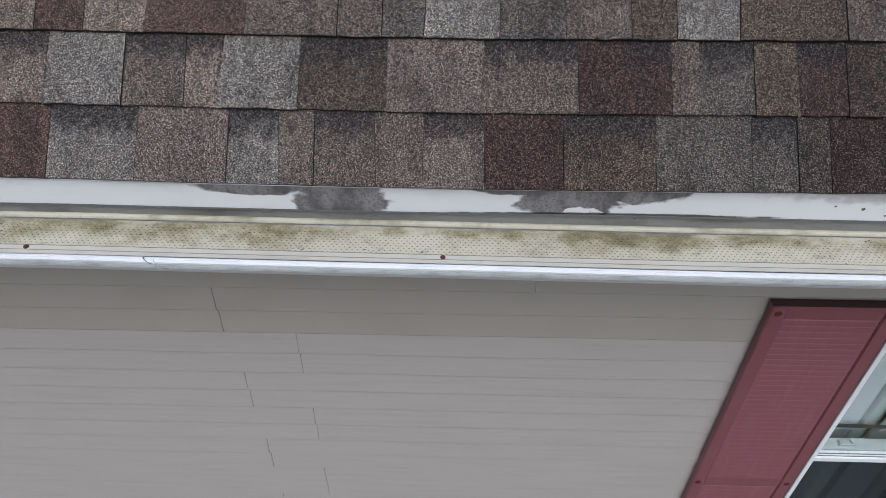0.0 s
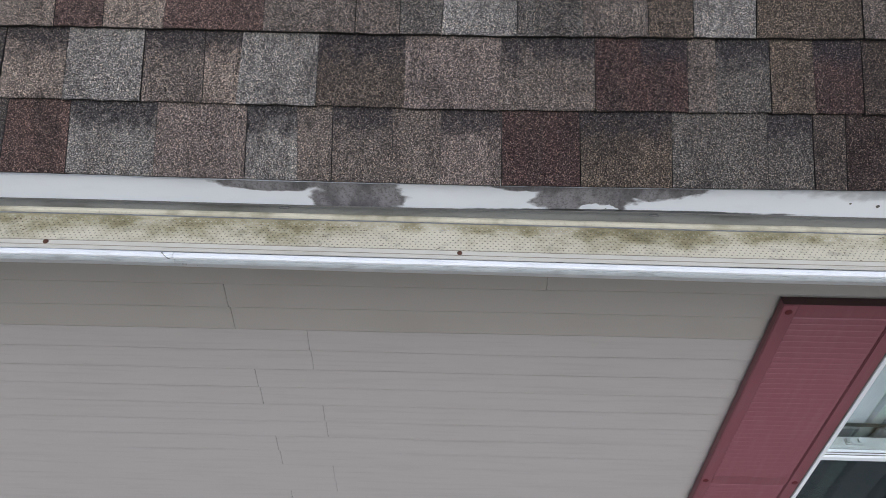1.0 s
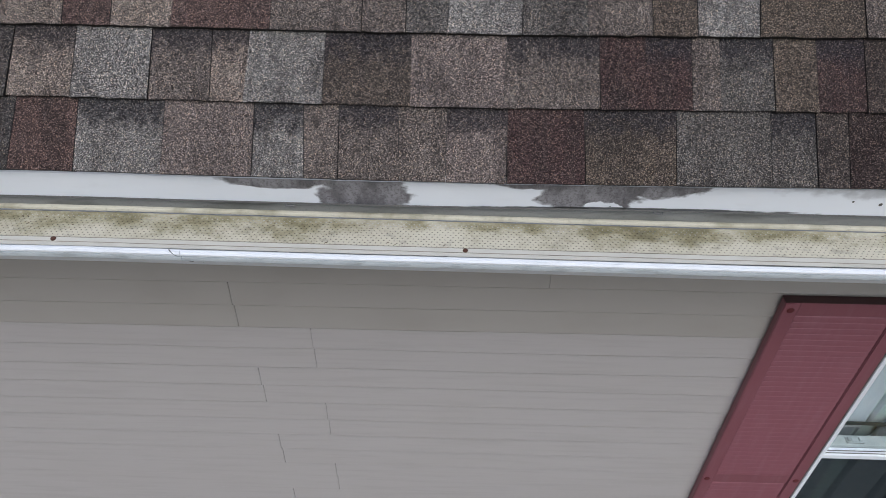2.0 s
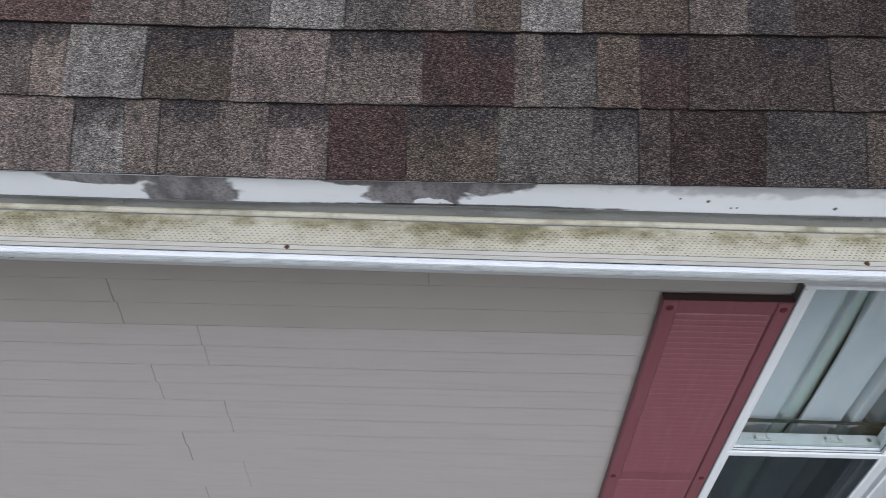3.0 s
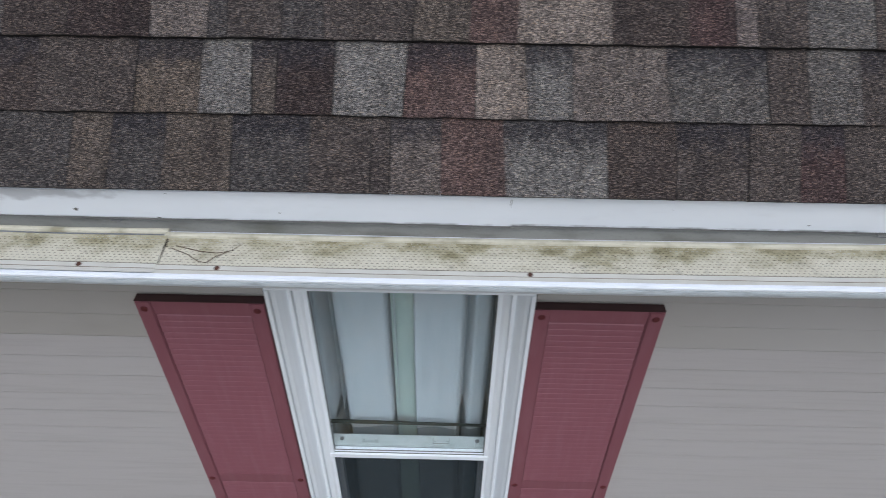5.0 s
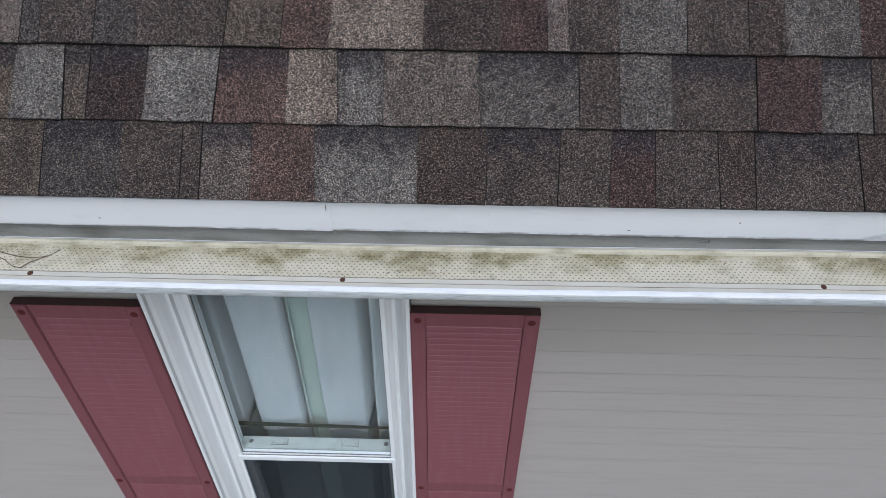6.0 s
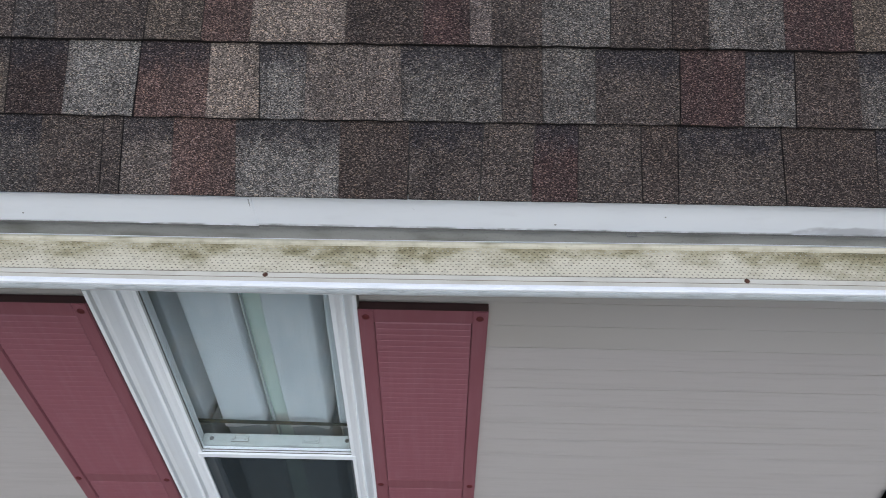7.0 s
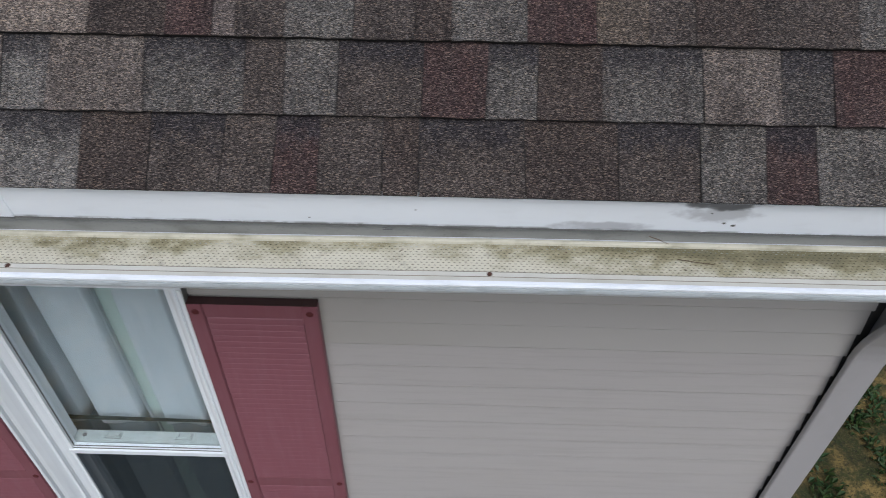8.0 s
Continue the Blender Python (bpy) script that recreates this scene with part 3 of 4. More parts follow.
for cx in (0.625, 0.905):
    z = RAIL + 0.006
    b = box(cx - 0.032, cx + 0.032, 0.109, 0.132, z, z + 0.005, 0.0015)
    for a, c, h in ((-0.029, -0.018, 0.013), (-0.013, 0.011, 0.009), (0.016, 0.029, 0.014)):
        add_box(b, cx + a, cx + c, 0.112, 0.129, z + 0.0052, z + h, 0.001)
    lock = part("sash_lock", b, VINYL_SHADED, lower, "small grey sash lock")
    # a slightly larger dark plate is added to outline the lock
    part("lock_seat", box(cx - 0.0335, cx + 0.0335, 0.1075, 0.1335, z - 0.001, z + 0.001), DARK_EDGE, lock, "added dark plate that outlines the sash lock")
for cx in (0.512, 1.048):
    part("tilt_latch", disc_screw(bmesh.new(), (cx, 0.122, RAIL + 0.006), 0.009, 0.003), CLIP_METAL, lower, "small dull round latch button")
p = part("pane", box(SL + 0.03, SR - 0.03, 0.112, 0.116, WIN_B + 0.05, RAIL - 0.034), GLASS, lower)
p.visible_shadow = False
scr = part("half_screen", box(SL + 0.012, SR - 0.012, 0.0625, 0.0632, WIN_B + 0.01, RAIL - 0.027), SCREEN, window, "dark insect screen over the lower half")
b = box(SL, SL + 0.012, 0.056, 0.070, WIN_B, RAIL - 0.027)
add_box(b, SR - 0.012, SR, 0.056, 0.070, WIN_B, RAIL - 0.027)
part("screen_frame", b, VINYL_WHITE, scr)

# thin dark line added between meeting rail and lip
part("weatherstrip", box(SL, SR, 0.0620, 0.0655, RAIL + 0.0002, RAIL + 0.0014), DARK_EDGE, upper, "thin dark line between rail and lip")
for a, c in ((SL + 0.0142, SL + 0.0172), (SR - 0.0172, SR - 0.0142)):
    part("gasket", box(a, c, 0.0690, 0.0718, RAIL + 0.0055, WIN_T - 0.05), DARK_EDGE, upper, "thin dark glass gasket")
part("gasket", box(SL + 0.0175, SR - 0.0175, 0.0690, 0.0718, RAIL + 0.0055, RAIL + 0.0085), DARK_EDGE, upper, "thin dark glass gasket")

# curtains and rod behind the glass


def curtain(label, x0, x1, z0, z1, folds, y, depth, material, seed, slant=0.0):
    """Cloth hung in soft vertical folds; folds: places and widths of the deep pleats."""
    rng2 = random.Random(seed)
    xs, zs = stations(x0, x1, 0.004), stations(z0, z1, 0.07)
    verts, faces = [], []
    for z in zs:
        for x in xs:
            d = 0.0
            for fx, w in folds:
                d += depth * math.exp(-((x - fx - 0.006 * math.sin(z * 2.1 + fx * 9)) / w) ** 2)
            d += 0.006 * math.sin(x * 31 + 0.5 * math.sin(z * 3)) + rng2.uniform(-0.0003, 0.0003)
            hem = 0.002 * math.sin(x * 24) if z == zs[0] else 0.0
            verts.append((x, y + d + slant * (x - x0), z + hem))
    n = len(xs)
    for j in range(len(zs) - 1):
        for i in range(n - 1):
            faces.append((j * n + i, j * n + i + 1, (j + 1) * n + i + 1, (j + 1) * n + i))
    ob = new("curtain", mesh_of("curtain", verts, faces, material, True))
    mod = ob.modifiers.new("thickness", "SOLIDIFY")
    mod.thickness = 0.002
    return tagged(ob, label, "curtain", "window curtains")


LEFT_FOLDS = ((0.480, 0.010), (0.506, 0.013), (0.726, 0.0095))
RIGHT_FOLDS = ((0.799, 0.005), (0.990, 0.012), (1.085, 0.014))
HEM = 1.503
# second tier: the same folds, darkened in colour for shade
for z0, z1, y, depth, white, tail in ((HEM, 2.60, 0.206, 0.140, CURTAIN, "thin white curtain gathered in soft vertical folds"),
                                      (0.60, HEM + 0.03, 0.228, 0.130, CURTAIN_SHADED, "lower run of the white curtain, its shade put into the colour")):
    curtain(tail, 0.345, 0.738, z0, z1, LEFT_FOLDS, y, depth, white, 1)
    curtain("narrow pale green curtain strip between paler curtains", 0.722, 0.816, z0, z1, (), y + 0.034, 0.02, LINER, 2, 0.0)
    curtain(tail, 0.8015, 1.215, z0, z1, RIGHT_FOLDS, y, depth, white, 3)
tagged(part("curtain_rod", tube(bmesh.new(), [(0.44, 0.160, 1.607), (0.78, 0.160, 1.602), (1.11, 0.160, 1.597)], 0.0082, 8), ROD), "thin dull green metal rod behind the glass", "curtain rod")

# ---- shutters ----
SW, ST, SB = 0.381, 2.474, 0.54


def shutter():
    t = thing("shutter", (0, 0, 0), "faded maroon vinyl louvered shutter screwed beside the window", "shutter", "window shutters")
    h0, h1, f = SB, ST, -0.030
    stile = 0.046
    for a, c in ((0, stile), (SW - stile, SW)):
        b = box(a, c, f, 0.0, h0, h1 - 0.004, 0.003)
        part("stile", b, SHUTTER, t)
    rails = ((h1 - 0.062, h1 - 0.004), (1.452, 1.514), (h0, h0 + 0.10))
    for a, c in rails:
        part("rail", box(stile, SW - stile, f + 0.004, 0.0, a, c, 0.002), SHUTTER, t)
    part("top_cap", box(0.0, SW, f + 0.001, 0.0, h1 - 0.0035, h1, 0.0008), SHUTTER_TOP_SHADE, t, "maroon top edge darkened for the soffit's shade")
    part("back_panel", box(stile, SW - stile, -0.006, 0.0, h0 + 0.10, h1 - 0.062), SHUTTER, t)
    # one louver blade, shared by all
    prof = [(-0.006, 0.028), (-0.0175, 0.0285), (-0.0235, 0.0200), (-0.0260, 0.0090), (-0.0270, 0.0010), (-0.0260, -0.0004), (-0.0210, -0.0012), (-0.006, 0.018)]
    b = extrude_x(bmesh.new(), prof, [stile + 0.0018, SW - stile - 0.0022])
    bmesh.ops.recalc_face_normals(b, faces=b.faces[:])
    me = bpy.data.meshes.new("louver")
    b.to_mesh(me)
    b.free()
    me.materials.append(SHUTTER)
    for a, c in ((1.514, h1 - 0.062), (h0 + 0.10, 1.452)):
        n = round((c - a) / 0.0268)
        for i in range(n):
            ob = under(new("louver", me), t)
            ob.location = (0, 0, a + (c - a) * i / n)
    for sx, sz in ((0.023, h1 - 0.034), (SW - 0.024, h1 - 0.034), (0.020, 1.483), (SW - 0.020, 1.483)):
        part("screw", disc_screw(bmesh.new(), (sx, f, sz), 0.0115, 0.003, "-y"), SCREW_CAP, t, "dark red screw cap")
    return t


sh = shutter()
sh.location = (0.003, 0, 0)
copy_thing(sh, pose(1.1720, 0, 0))

# ---- drip edge: two lapped lengths ----
DRIP_LOW = ((-3.9, 0.008), (-1.8, 0.008), (-0.6, 0.009), (0.0, 0.000), (0.6, -0.003), (1.1, -0.005), (2.0, -0.005), (3.5, -0.004))
face = [(-0.3300, 3.112), (-0.3170, 3.0345), (-0.3145, 3.0345), (-0.3265, 3.112)]
hem = [(-0.3172, 3.0342), (-0.3182, 3.0312), (-0.3160, 3.0305), (-0.3145, 3.0342)]
flange = [(-0.3298, 3.1122), (-0.3266, 3.1122), (-0.300, 3.1380), (-0.3035, 3.1415)]
for a, c, off in ((EAVE_L, 1.045, -0.0022), (1.036, EAVE_R, 0.0)):
    t = thing("drip_edge", (0, 0, 0), "white metal drip edge with peeling paint under the shingles", "drip edge", "eave metal")
    for name, prof, mat in (("face_plate", face, DRIP), ("hem", hem, DARK_EDGE), ("roof_flange", flange, ALU_WHITE)):
        bm = extrude_x(bmesh.new(), [(y + off, z) for y, z in prof], stations(a, c, 0.2), wobble=0.0004, seed=5)
        o = follow(part(name, bm, mat, t), BOW)
        for vert in o.data.vertices:
            if vert.co.z < 3.07:
                vert.co.z += sag(vert.co.x, DRIP_LOW)
    for fx, fz, fr in ((-0.160, 3.078, 0.003), (-0.102, 3.071, 0.005), (-0.050, 3.052, 0.003), (-0.038, 3.053, 0.003), (0.160, 3.056, 0.006), (0.575, 3.055, 0.003),
                       (1.86, 3.075, 0.002), (2.44, 3.085, 0.003), (2.472, 3.058, 0.005), (2.492, 3.053, 0.007)):
        if a < fx < c:
            fy = -0.3300 + (3.112 - fz) * 0.1677 + off
            follow(part("mud_fleck", disc_screw(bmesh.new(), (fx, fy, fz), fr * 0.8, 0.0008, "-y", 7), DARK_EDGE, t, "dark fleck of dried mud"), BOW)

    if c > 3:
        line = tube(bmesh.new(), [(1.0395, -0.3312, 3.108), (1.0385, -0.3255, 3.075), (1.0365, -0.3195, 3.040)], 0.0011, 5)
        follow(part("lap_seam", line, DARK_EDGE, t, "thin dark seam where the lengths lap"), BOW)

# bent clips under the drip edge
for cx in (-1.318, -0.545, 0.235, 1.803):
    b = box(cx - 0.010, cx + 0.010, -0.3275, -0.3255, 3.0290, 3.0315, 0.0006)
    for q in (-0.010, 0.0085):
        add_box(b, cx + q, cx + q + 0.0015, -0.3265, -0.3085, 3.0290, 3.0310)
    tagged(follow(follow(part("hanger_clip", b, CLIP_METAL), BOW), DRIP_LOW), "small bent metal clip below the drip edge", "clip", "hanger clips")

# ---- gutter: two lapped lengths ----
skirt = [(-0.4590, 2.9972), (-0.4585, 2.9920), (-0.4568, 2.9842), (-0.4540, 2.9806), (-0.4522, 2.9814), (-0.4550, 2.9850), (-0.4564, 2.9925), (-0.4566, 2.9966)]
lip = [(-0.4470, 3.0065), (-0.4515, 3.0090), (-0.4570, 3.0078), (-0.4597, 3.0035), (-0.4590, 2.9985), (-0.4562, 2.9960), (-0.4550, 2.9850),
       (-0.4525, 2.9815), (-0.4510, 2.9830), (-0.4532, 2.9860), (-0.4545, 2.9975), (-0.4575, 3.0010), (-0.4565, 3.0055), (-0.4510, 3.0070)]
trough = [(-0.4490, 2.9835), (-0.4300, 2.9690), (-0.4050, 2.9490), (-0.3880, 2.9280), (-0.3780, 2.9080), (-0.3740, 2.8960), (-0.312, 2.8920), (-0.3065, 2.896),
          (-0.3065, 2.992), (-0.3085, 2.992), (-0.3085, 2.899), (-0.314, 2.8945), (-0.3725, 2.8985), (-0.3765, 2.9095), (-0.3865, 2.9295), (-0.4040, 2.9510),
          (-0.4290, 2.9710), (-0.4475, 2.9850)]
gutters = []
for a, c, dy, dz, s_ in ((EAVE_L, -1.515, -0.0020, 0.002, 3), (-1.530, EAVE_R, 0, 0, 4)):
    t = thing("gutter", (0, 0, 0), "white aluminium gutter with faint grey dirt along the eave", "gutter", "gutter lengths")
    for name, prof, mat in (("front_lip", lip, GUTTER_PAINT), ("lip_skirt", skirt, GUTTER_SKIRT), ("trough", trough, ALU_WHITE)):
        bm = extrude_x(bmesh.new(), [(y + dy, z + dz) for y, z in prof], stations(a, c, 0.2), wobble=0.0004, seed=s_)
        part(name, bm, mat, t)
    end = a if a < -3 else c
    cap = [(y + dy, z + dz) for y, z in trough[:9]] + [(-0.3065 + dy, 3.0 + dz), (-0.4560 + dy, 2.9990 + dz)]
    part("end_cap", extrude_x(bmesh.new(), cap, [end - 0.0012, end + 0.0012]), ALU_WHITE, t)
    gutters.append(t)
seam = [(-1.537, -0.4555, 3.0115), (-1.530, -0.4605, 3.0065), (-1.524, -0.4612, 3.0010), (-1.514, -0.4585, 2.9975), (-1.507, -0.4565, 2.9880), (-1.496, -0.4550, 2.9845)]
part("seam_crack", tube(bmesh.new(), seam, 0.0013, 6), DARK_GAP, gutters[0], "cracked dark seam sealant")
part("seam_chip", box(-1.504, -1.493, -0.4570, -0.4545, 2.9815, 2.9850, 0.0006), DARK_GAP, gutters[0], "dark chip at the seam")
for t in gutters:
    follow(t, GUTTER_FIT)
# dark sheet added inside the gutter so the guard's holes look dark
rng = random.Random(40)
bm = bmesh.new()
rows = [[bm.verts.new((x, y, 2.966 + rng.uniform(-0.004, 0.010) + sag(x, GUTTER_FIT))) for y in (-0.400, -0.372, -0.345, -0.312)] for x in stations(EAVE_L + 0.01, EAVE_R - 0.01, 0.05)]
for r0, r1 in zip(rows, rows[1:]):
    for i in range(3):
        bm.faces.new((r0[i], r1[i], r1[i + 1], r0[i + 1]))
tagged(part("leaf_litter", bm, SHADE_BROWN), "added dark sheet inside the gutter that darkens the guard's holes", "leaf litter", kind="stuff")

# ---- gutter guard: lapped perforated lengths with screws ----
def guard(x0, x1, dy, dz, seed):
    t = thing("gutter_guard", (0, 0, 0), "stained cream perforated gutter guard with green algae", "gutter guard", "guard lengths")
    sheet = [(-0.3540, 3.0165), (-0.4280, 3.0100), (-0.4280, 3.0092), (-0.3540, 3.0157)]
    xs = stations(x0, x1, 0.2)
    part("perforated_sheet", extrude_x(bmesh.new(), [(y + dy * 0.3, z + dz) for y, z in sheet], xs, wobble=0.0006, seed=seed), GUARD, t)
    lip = [(-0.3540, 3.0168), (-0.3525, 3.0215), (-0.3480, 3.0230), (-0.3420, 3.0215), (-0.3400, 3.0120), (-0.3410, 3.0120), (-0.3430, 3.0205), (-0.3515, 3.0205)]
    part("back_lip", extrude_x(bmesh.new(), [(y + dy, z + dz) for y, z in lip], xs, wobble=0.0005, seed=seed), GUARD_LIP, t, "cream rolled back lip with brown stains")
    ledge = [(-0.4275, 3.0108), (-0.4295, 3.0120), (-0.4400, 3.0112), (-0.4408, 3.0098), (-0.4500, 3.0096), (-0.4500, 3.0086), (-0.4275, 3.0088)]
    part("front_ledge", extrude_x(bmesh.new(), [(y, z + dz) for y, z in ledge], xs, wobble=0.0003, seed=seed), GUARD_LEDGE, t, "cream folded front ledge")
    # dark strips stand for the shade in the ledge's two creases
    for y, z in ((-0.4284, 3.0124), (-0.4406, 3.0112)):
        fold = [(y - 0.0004, z + dz - 0.001), (y + 0.0004, z + dz - 0.001), (y + 0.0003, z + dz + 0.0003), (y - 0.0003, z + dz + 0.0003)]
        part("fold_line", extrude_x(bmesh.new(), fold, xs, wobble=0.0003, seed=seed), FOLD_SHADE, t, "thin dark strip drawing the shade of the fold")
    return t


ga = guard(EAVE_L, 0.346, 0.006, 0.002, 11)
gb = guard(0.340, EAVE_R, 0.0, -0.001, 12)
for sx, home in ((-2.75, ga), (-1.777, ga), (-0.947, ga), (0.196, ga), (0.466, gb), (1.078, gb), (2.006, gb), (2.95, gb)):
    part("screw", disc_screw(bmesh.new(), (sx, -0.4350, 3.0136 if home is ga else 3.0106), 0.0054, 0.003), RUST, home, "rusty screw head")

for child in ga.children:
    for vert in child.data.vertices:
        if vert.co.x > 0.3 and vert.co.y > -0.42:
            vert.co.z += 0.0025
# a dark wedge models the shadow beside the lapped guard's end
dirt = bmesh.new()
edge = [(0.3465, -0.358, 0.0045), (0.3465, -0.375, 0.0060), (0.3465, -0.392, 0.0035), (0.3465, -0.424, 0.0012)]
low_row = [dirt.verts.new((x, y, 3.0162 + (y + 0.354) * 0.0878)) for x, y, w in edge]
out_row = [dirt.verts.new((x + w, y, 3.0150 + (y + 0.354) * 0.0878)) for x, y, w in edge]
top_row = [dirt.verts.new((x - 0.0008, y, 3.0182 + (y + 0.354) * 0.0878)) for x, y, w in edge]
for i in range(3):
    dirt.faces.new((top_row[i], top_row[i + 1], low_row[i + 1], low_row[i]))
    dirt.faces.new((low_row[i], low_row[i + 1], out_row[i + 1], out_row[i]))
part("lap_dirt", dirt, SHADE_BROWN, ga, "dark wedge standing for the shadow at the lapped end")
follow(ga, GUTTER_FIT)
follow(gb, GUTTER_FIT)

# twigs and debris caught on the guard
rng = random.Random(21)
for pts in (((0.362, -0.385, 3.016), (0.40, -0.402, 3.015), (0.425, -0.420, 3.014), (0.445, -0.424, 3.014)),
            ((0.37, -0.378, 3.016), (0.42, -0.392, 3.0155), (0.455, -0.396, 3.015), (0.478, -0.391, 3.0155)),
            ((0.442, -0.424, 3.014), (0.455, -0.408, 3.015), (0.485, -0.388, 3.016), (0.50, -0.372, 3.017)),
            ((2.328, -0.331, 3.026), (2.345, -0.340, 3.026), (2.362, -0.352, 3.025)),
            ((2.375, -0.386, 3.0155), (2.41, -0.393, 3.015), (2.445, -0.398, 3.0145))):
    tagged(follow(part("twig", tube(bmesh.new(), pts, 0.0010), TWIG), GUTTER_FIT), "thin dry brown twig lying on the gutter guard", "twig", "gutter debris")
verts, faces = [], []
for i in range(150):
    x, y = rng.uniform(-2.2, 3.0), rng.uniform(-0.424, -0.358)
    z = 3.0160 + (y + 0.354) * 0.0878 + (0.002 if x < 0.343 else -0.001)
    r, a = rng.uniform(0.0007, 0.0019), rng.uniform(0, 6.28)
    k0 = len(verts)
    for j in range(5):
        q = a + j * 1.2566
        verts.append((x + r * 1.7 * math.cos(q), y + r * math.sin(q), z + 0.0005))
    verts.append((x, y, z + 0.0018))
    faces += [(k0 + j, k0 + (j + 1) % 5, k0 + 5) for j in range(5)]
debris = new("gutter_debris", mesh_of("gutter_debris", verts, faces, TWIG))
tagged(follow(debris, GUTTER_FIT), "small dark crumbs of leaf litter on the guard", "debris", kind="stuff")

# ---- downspout at the corner ----
# pipe depth and elbow bend are shaped to fit the camera's view
spout = thing("downspout", (3.2075, -0.028, 0), "plain grey downspout with elbow at the house corner, flattened to fit the camera's view", "downspout")


def run(path, hw, hd):
    """A rectangular pipe with rounded corners along a path in y and z; hw, hd half width and half depth."""
    b = bmesh.new()
    rings = []
    ring = []
    for cx, cy, a0 in ((1, 1, 0), (-1, 1, 90), (-1, -1, 180), (1, -1, 270)):
        for da in (0, 45, 90):
            a = radians(a0 + da)
            ring.append((cx * (hw - 0.008) + 0.008 * math.cos(a), cy * (hd - 0.008) + 0.008 * math.sin(a)))
    for i, (y, z) in enumerate(path):
        p0, p1 = Vector(path[max(i - 1, 0)]), Vector(path[min(i + 1, len(path) - 1)])
        d = (p1 - p0).normalized()
        nrm = Vector((d.y, -d.x))
        rings.append([b.verts.new((u, y + nrm.x * w, z + nrm.y * w)) for u, w in ring])
    n = len(ring)
    for r0, r1 in zip(rings, rings[1:]):
        for i in range(n):
            b.faces.new((r0[i], r0[(i + 1) % n], r1[(i + 1) % n], r1[i]))
    return b


part("pipe", run([(0, 0.08), (0, 1.2), (0, 2.31)], 0.0545, 0.012), SPOUT_PAINT, spout, smooth=False)
part("elbow", run([(0, 2.285), (0, 2.305), (-0.003, 2.342), (-0.012, 2.390), (-0.050, 2.500), (-0.150, 2.690), (-0.270, 2.815), (-0.300, 2.845), (-0.308, 2.875), (-0.308, 2.905)], 0.0555, 0.0135), SPOUT_PAINT, spout)
part("strap", box(-0.054, 0.054, -0.0145, 0.040, 1.10, 1.13, 0.001), SPOUT_PAINT, spout)

# ---- weeds by the corner ----
verts, faces = [], []
rng = random.Random(8)
for i in range(1500):
    cx, cy = rng.uniform(3.35, 6.4), rng.uniform(-0.8, 3.2)
    big = noise.noise(Vector((cx * 2.6, cy * 2.6, 2.0)))
    if big < 0.05 + 0.9 * max(0.0, cy - 1.25):
        continue
    for j in range(rng.randint(9, 18)):
        a, l, lean = rng.uniform(0, 6.28), rng.uniform(0.02, 0.055), rng.uniform(0.5, 1.4)
        bx, by, w = cx + rng.uniform(-0.07, 0.07), cy + rng.uniform(-0.07, 0.07), rng.uniform(0.008, 0.017)
        d, s = Vector((math.cos(a), math.sin(a), 0)), Vector((-math.sin(a), math.cos(a), 0))
        base = Vector((bx, by, 0.0))
        k0 = len(verts)
        mid = base + d * l * 0.5 * lean + Vector((0, 0, l * 0.75))
        tip = base + d * l * 1.1 * lean + Vector((0, 0, l * 0.8))
        verts += [base, mid + s * w, tip, mid - s * w]
        faces += [(k0, k0 + 1, k0 + 2), (k0, k0 + 2, k0 + 3)]
tagged(new("weeds", mesh_of("weeds", verts, faces, LEAF)), "low green broad-leaved weeds in the dry lawn", "weeds", kind="stuff")

# ---- siding panels ----
LAP = 0.10125
PANEL = 2 * LAP
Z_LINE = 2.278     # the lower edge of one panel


def siding_panel(x0, x1, z0, seed, lift=0.0):
    zt = min(z0 + PANEL, SOFFIT_Z - 0.001)
    half = min(z0 + LAP, zt)
    prof = [(0.0138, z0), (0.001, z0 - 0.001), (-0.001, z0 + 0.003), (0.0102, half - 0.002), (0.0102, half - 0.0005)]
    if zt > half:
        prof += [(0.0005, half - 0.0005), (-0.0012, half + 0.003), (0.0106, zt)]
    prof = [(y - lift, z) for y, z in prof] + [(0.0145, zt), (0.0145, z0)]
    b = extrude_x(bmesh.new(), prof, stations(x0, x1, 0.28), wobble=0.0011, seed=seed)
    # panels from Z_LINE up take the colour that carries the eave's shade
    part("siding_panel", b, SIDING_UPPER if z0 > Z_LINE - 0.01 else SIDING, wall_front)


JOINTS = {0: (-1.659, 1.95), 1: (-0.688, 2.35), -1: (-1.433, 2.20), -2: (-1.640, 2.45), -3: (-1.430, 2.2), -4: (-1.635, 2.5), -5: (-1.438, 2.2), -6: (-1.637, 2.4), 2: (-2.2,)}
for i in range(-11, 3):
    z0 = Z_LINE + i * PANEL
    cuts = [X0 + 0.02, JOINTS.get(i, (-1.43 if i % 2 else -1.64,))[0], X1 - 0.098]
    spans = []
    for a, c in zip(cuts, cuts[1:]):
        if z0 < WIN_T - 0.01 and z0 + PANEL > WIN_B:
            if c > WIN_L and a < WIN_L:
                spans += [(a, WIN_L - 0.002), (WIN_R + 0.002, c)]
                continue
        spans.append((a, c))
    for j, (a, c) in enumerate(spans):
        siding_panel(a, c - (0.0012 if j == 0 else 0), z0, i * 7 + j + 50, 0.0014 if j == 0 else 0.0)

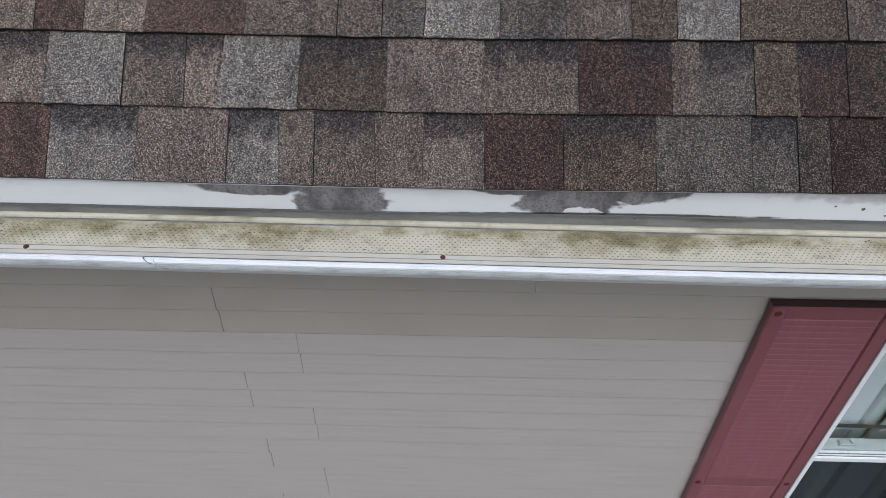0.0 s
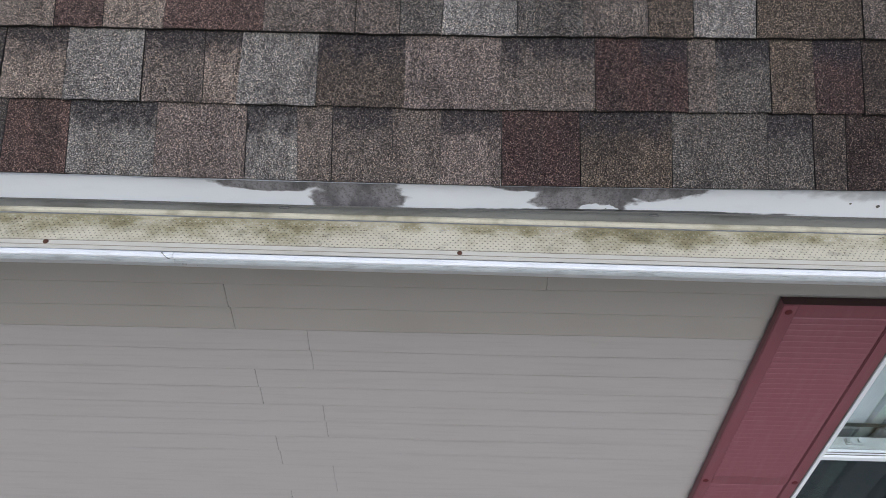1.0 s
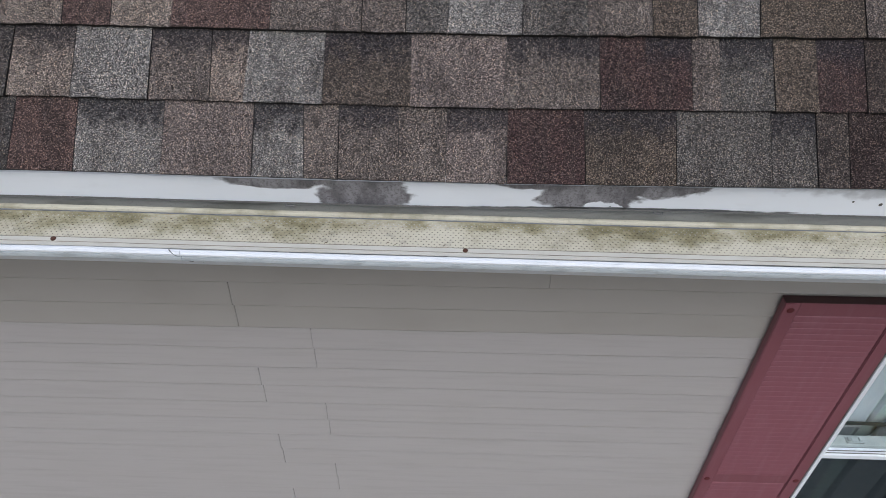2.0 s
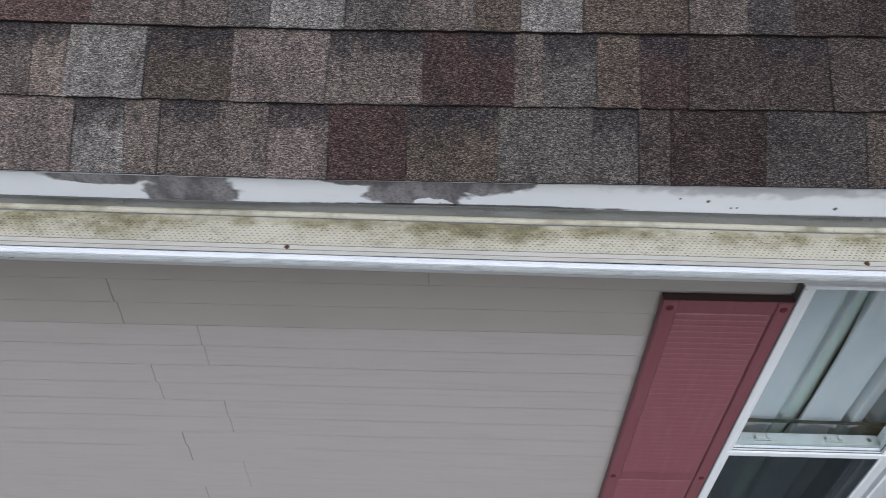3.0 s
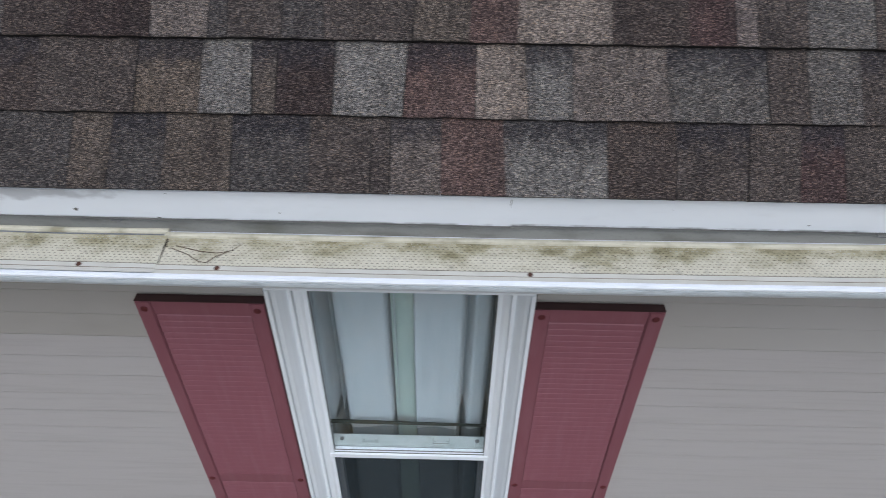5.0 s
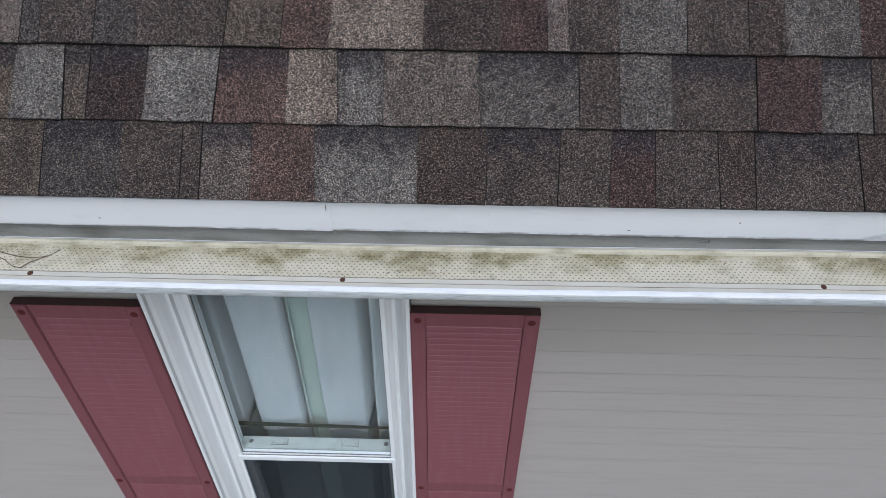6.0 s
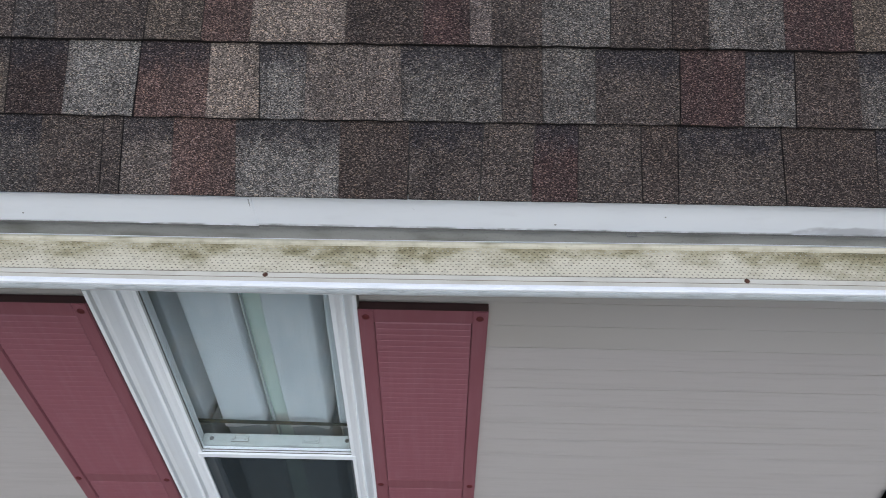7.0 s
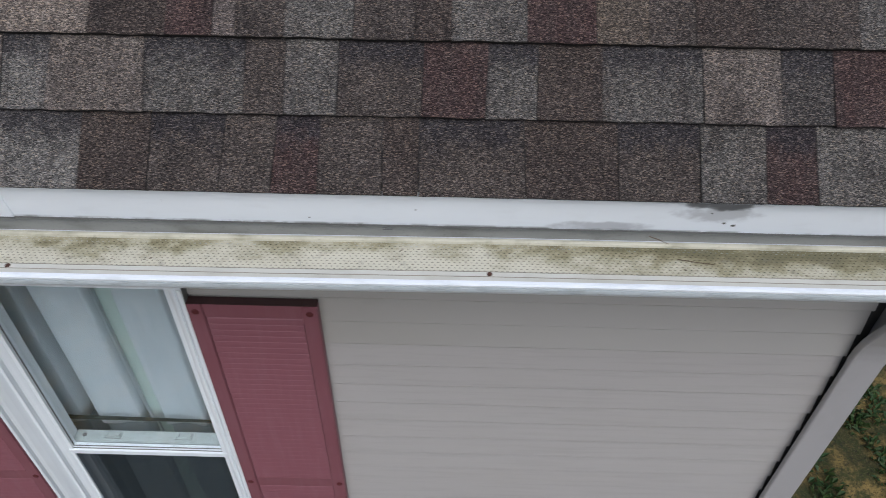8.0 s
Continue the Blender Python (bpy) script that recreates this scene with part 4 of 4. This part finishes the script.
# ---- shingles ----
COURSES = [
    ("eGkGnNnKrUhHmdscScSmmNeWbMmRmbMbMhRh",
     [-1.737, -1.56, -1.377, -1.275, -1.205, -1.084, -0.989, -0.869, -0.714, -0.534, -0.349, -0.26, -0.197, -0.012, 0.182, 0.26, 0.364,
      0.494, 0.645, 0.764, 0.802, 0.899, 1.021, 1.219, 1.352, 1.492, 1.591, 1.675, 1.796, 1.866, 2.066, 2.244, 2.399, 2.524, 2.619, 2.80]),
    ("TgNTgCkNrRnHuRbBmUwCDwEtWnHmhMrHbHnSr",
     [-1.748, -1.591, -1.467, -1.394, -1.238, -1.063, -0.874, -0.686, -0.595, -0.504, -0.449, -0.343, -0.259, -0.164, -0.026,
      0.112, 0.304, 0.43, 0.529, 0.577, 0.689, 0.828, 0.964, 1.062, 1.151, 1.335, 1.528, 1.606, 1.707, 1.869, 1.993, 2.089, 2.212, 2.403, 2.553, 2.652, 2.84]),
    ("tettennhghnugunsbdnsmsmcetbrkmhmbhrumbmh",
     [-1.773, -1.674, -1.608, -1.547, -1.348, -1.163, -1.075, -0.988, -0.841, -0.712, -0.584, -0.495, -0.37, -0.165, -0.049, 0.039, 0.167, 0.326,
      0.442, 0.48, 0.586, 0.663, 0.843, 0.953, 1.046, 1.226, 1.374, 1.464, 1.505, 1.603, 1.734, 1.853, 1.923, 2.066, 2.198, 2.3, 2.387, 2.505, 2.699, 2.86]),
]


def tab_geometry(x0, x1, course, high, rng3, slant):
    """Vertices, faces and slope coordinates of one shingle tab: an uneven butt edge, thin sides, a sloping top."""
    v0 = course * EXPOSURE
    top = (0.0186 if high else 0.0152) if course else (0.0156 if high else 0.0140)
    low = 0.0010 if course else -0.002
    head = EXPOSURE + 0.022
    n = max(3, round((x1 - x0) / 0.028))
    verts, uvs = [], []
    s0, s1 = slant
    rag = 0.0014 if course else 0.0005
    dip = [rng3.uniform(-rag, rag) for _ in range(n + 1)]
    lift = [rng3.uniform(-0.0010, 0.0010) for _ in range(n + 1)]
    for i in range(n + 1):
        f = i / n
        xb, xt = x0 + (x1 - x0) * f + s0 * (1 - f) + s1 * f, x0 + (x1 - x0) * f - s0 * (1 - f) - s1 * f
        vb = v0 + dip[i] + (0.0 if high or not course else 0.0012)
        for x, v, nn in ((xb, vb + 0.001, low), (xb, vb, top - 0.0012 + lift[i]), (xb, vb + 0.0018, top + lift[i]), (xt, v0 + head, 0.0036 if high else 0.0030)):
            verts.append(on_roof(x, v, nn))
            uvs.append((x, v - v0))
    faces = []
    for i in range(n):
        a, b2 = 4 * i, 4 * (i + 1)
        for k in range(3):
            faces.append((a + k, b2 + k, b2 + k + 1, a + k + 1))
    faces.append((0, 1, 2, 3))
    e = 4 * n
    faces.append((e + 3, e + 2, e + 1, e))
    return verts, faces, uvs


def slant_of(rng3):
    return rng3.choice((0, 0, 0.001, -0.001, 0.004, -0.004))


rest_v, rest_f = [], []
rng = random.Random(31)
for course in range(32):
    # tabs: (left, right, tone)
    tabs = []
    if course < 3:
        tones, ends = COURSES[course]
        left = ends[0] - 0.13
        for tone, right in zip(tones, ends):
            tabs.append((left, right, tone))
            left = right
    else:
        left = 0.0
        tabs = []
    lo = tabs[0][0] if tabs else rng.uniform(-0.1, 0.1)
    x = lo
    extra = []
    while x > EAVE_L:
        w = rng.uniform(0.07, 0.19)
        extra.append((max(x - w, EAVE_L), x, rng.choice("hsmbukrdmbHMSDm")))
        x -= w
    x = tabs[-1][1] if tabs else lo
    while x < EAVE_R:
        w = rng.uniform(0.07, 0.19)
        extra.append((x, min(x + w, EAVE_R), rng.choice("hsmbukrdmbHMSDm")))
        x += w
    named = tabs + [e for e in extra if course < 4 and -2.3 < e[0] < 3.1]
    bond = {}
    for a, c, tone in named + [e for e in extra if e not in named]:
        if c - a < 0.012:
            continue
        high = tone.islower()
        key0, key1 = round(a, 3), round(c, 3)
        for key in (key0, key1):
            bond.setdefault(key, slant_of(rng))
        gap = rng.choice((0.0003, 0.0008, 0.0012))
        vs, fs, uvs = tab_geometry(a + gap, c - gap, course, high, rng, (bond[key0], bond[key1]))
        if (a, c, tone) in named:
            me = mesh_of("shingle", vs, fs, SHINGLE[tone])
            me.materials.append(ASPHALT)
            me.polygons.foreach_set("material_index", [1 if i % 3 == 0 or i >= len(fs) - 2 else 0 for i in range(len(fs))])
            uv = me.uv_layers.new(name="UVMap")
            flat = [q for loop in me.loops for q in uvs[loop.vertex_index]]
            uv.data.foreach_set("uv", flat)
            under(new("shingle", me), roof)
        else:
            k0 = len(rest_v)
            rest_v += vs
            rest_f += [tuple(k0 + i for i in f) for f in fs]
rest = under(new("shingles", mesh_of("shingles", rest_v, rest_f, SHINGLE_REST)), roof)
tagged(rest, kind="stuff")
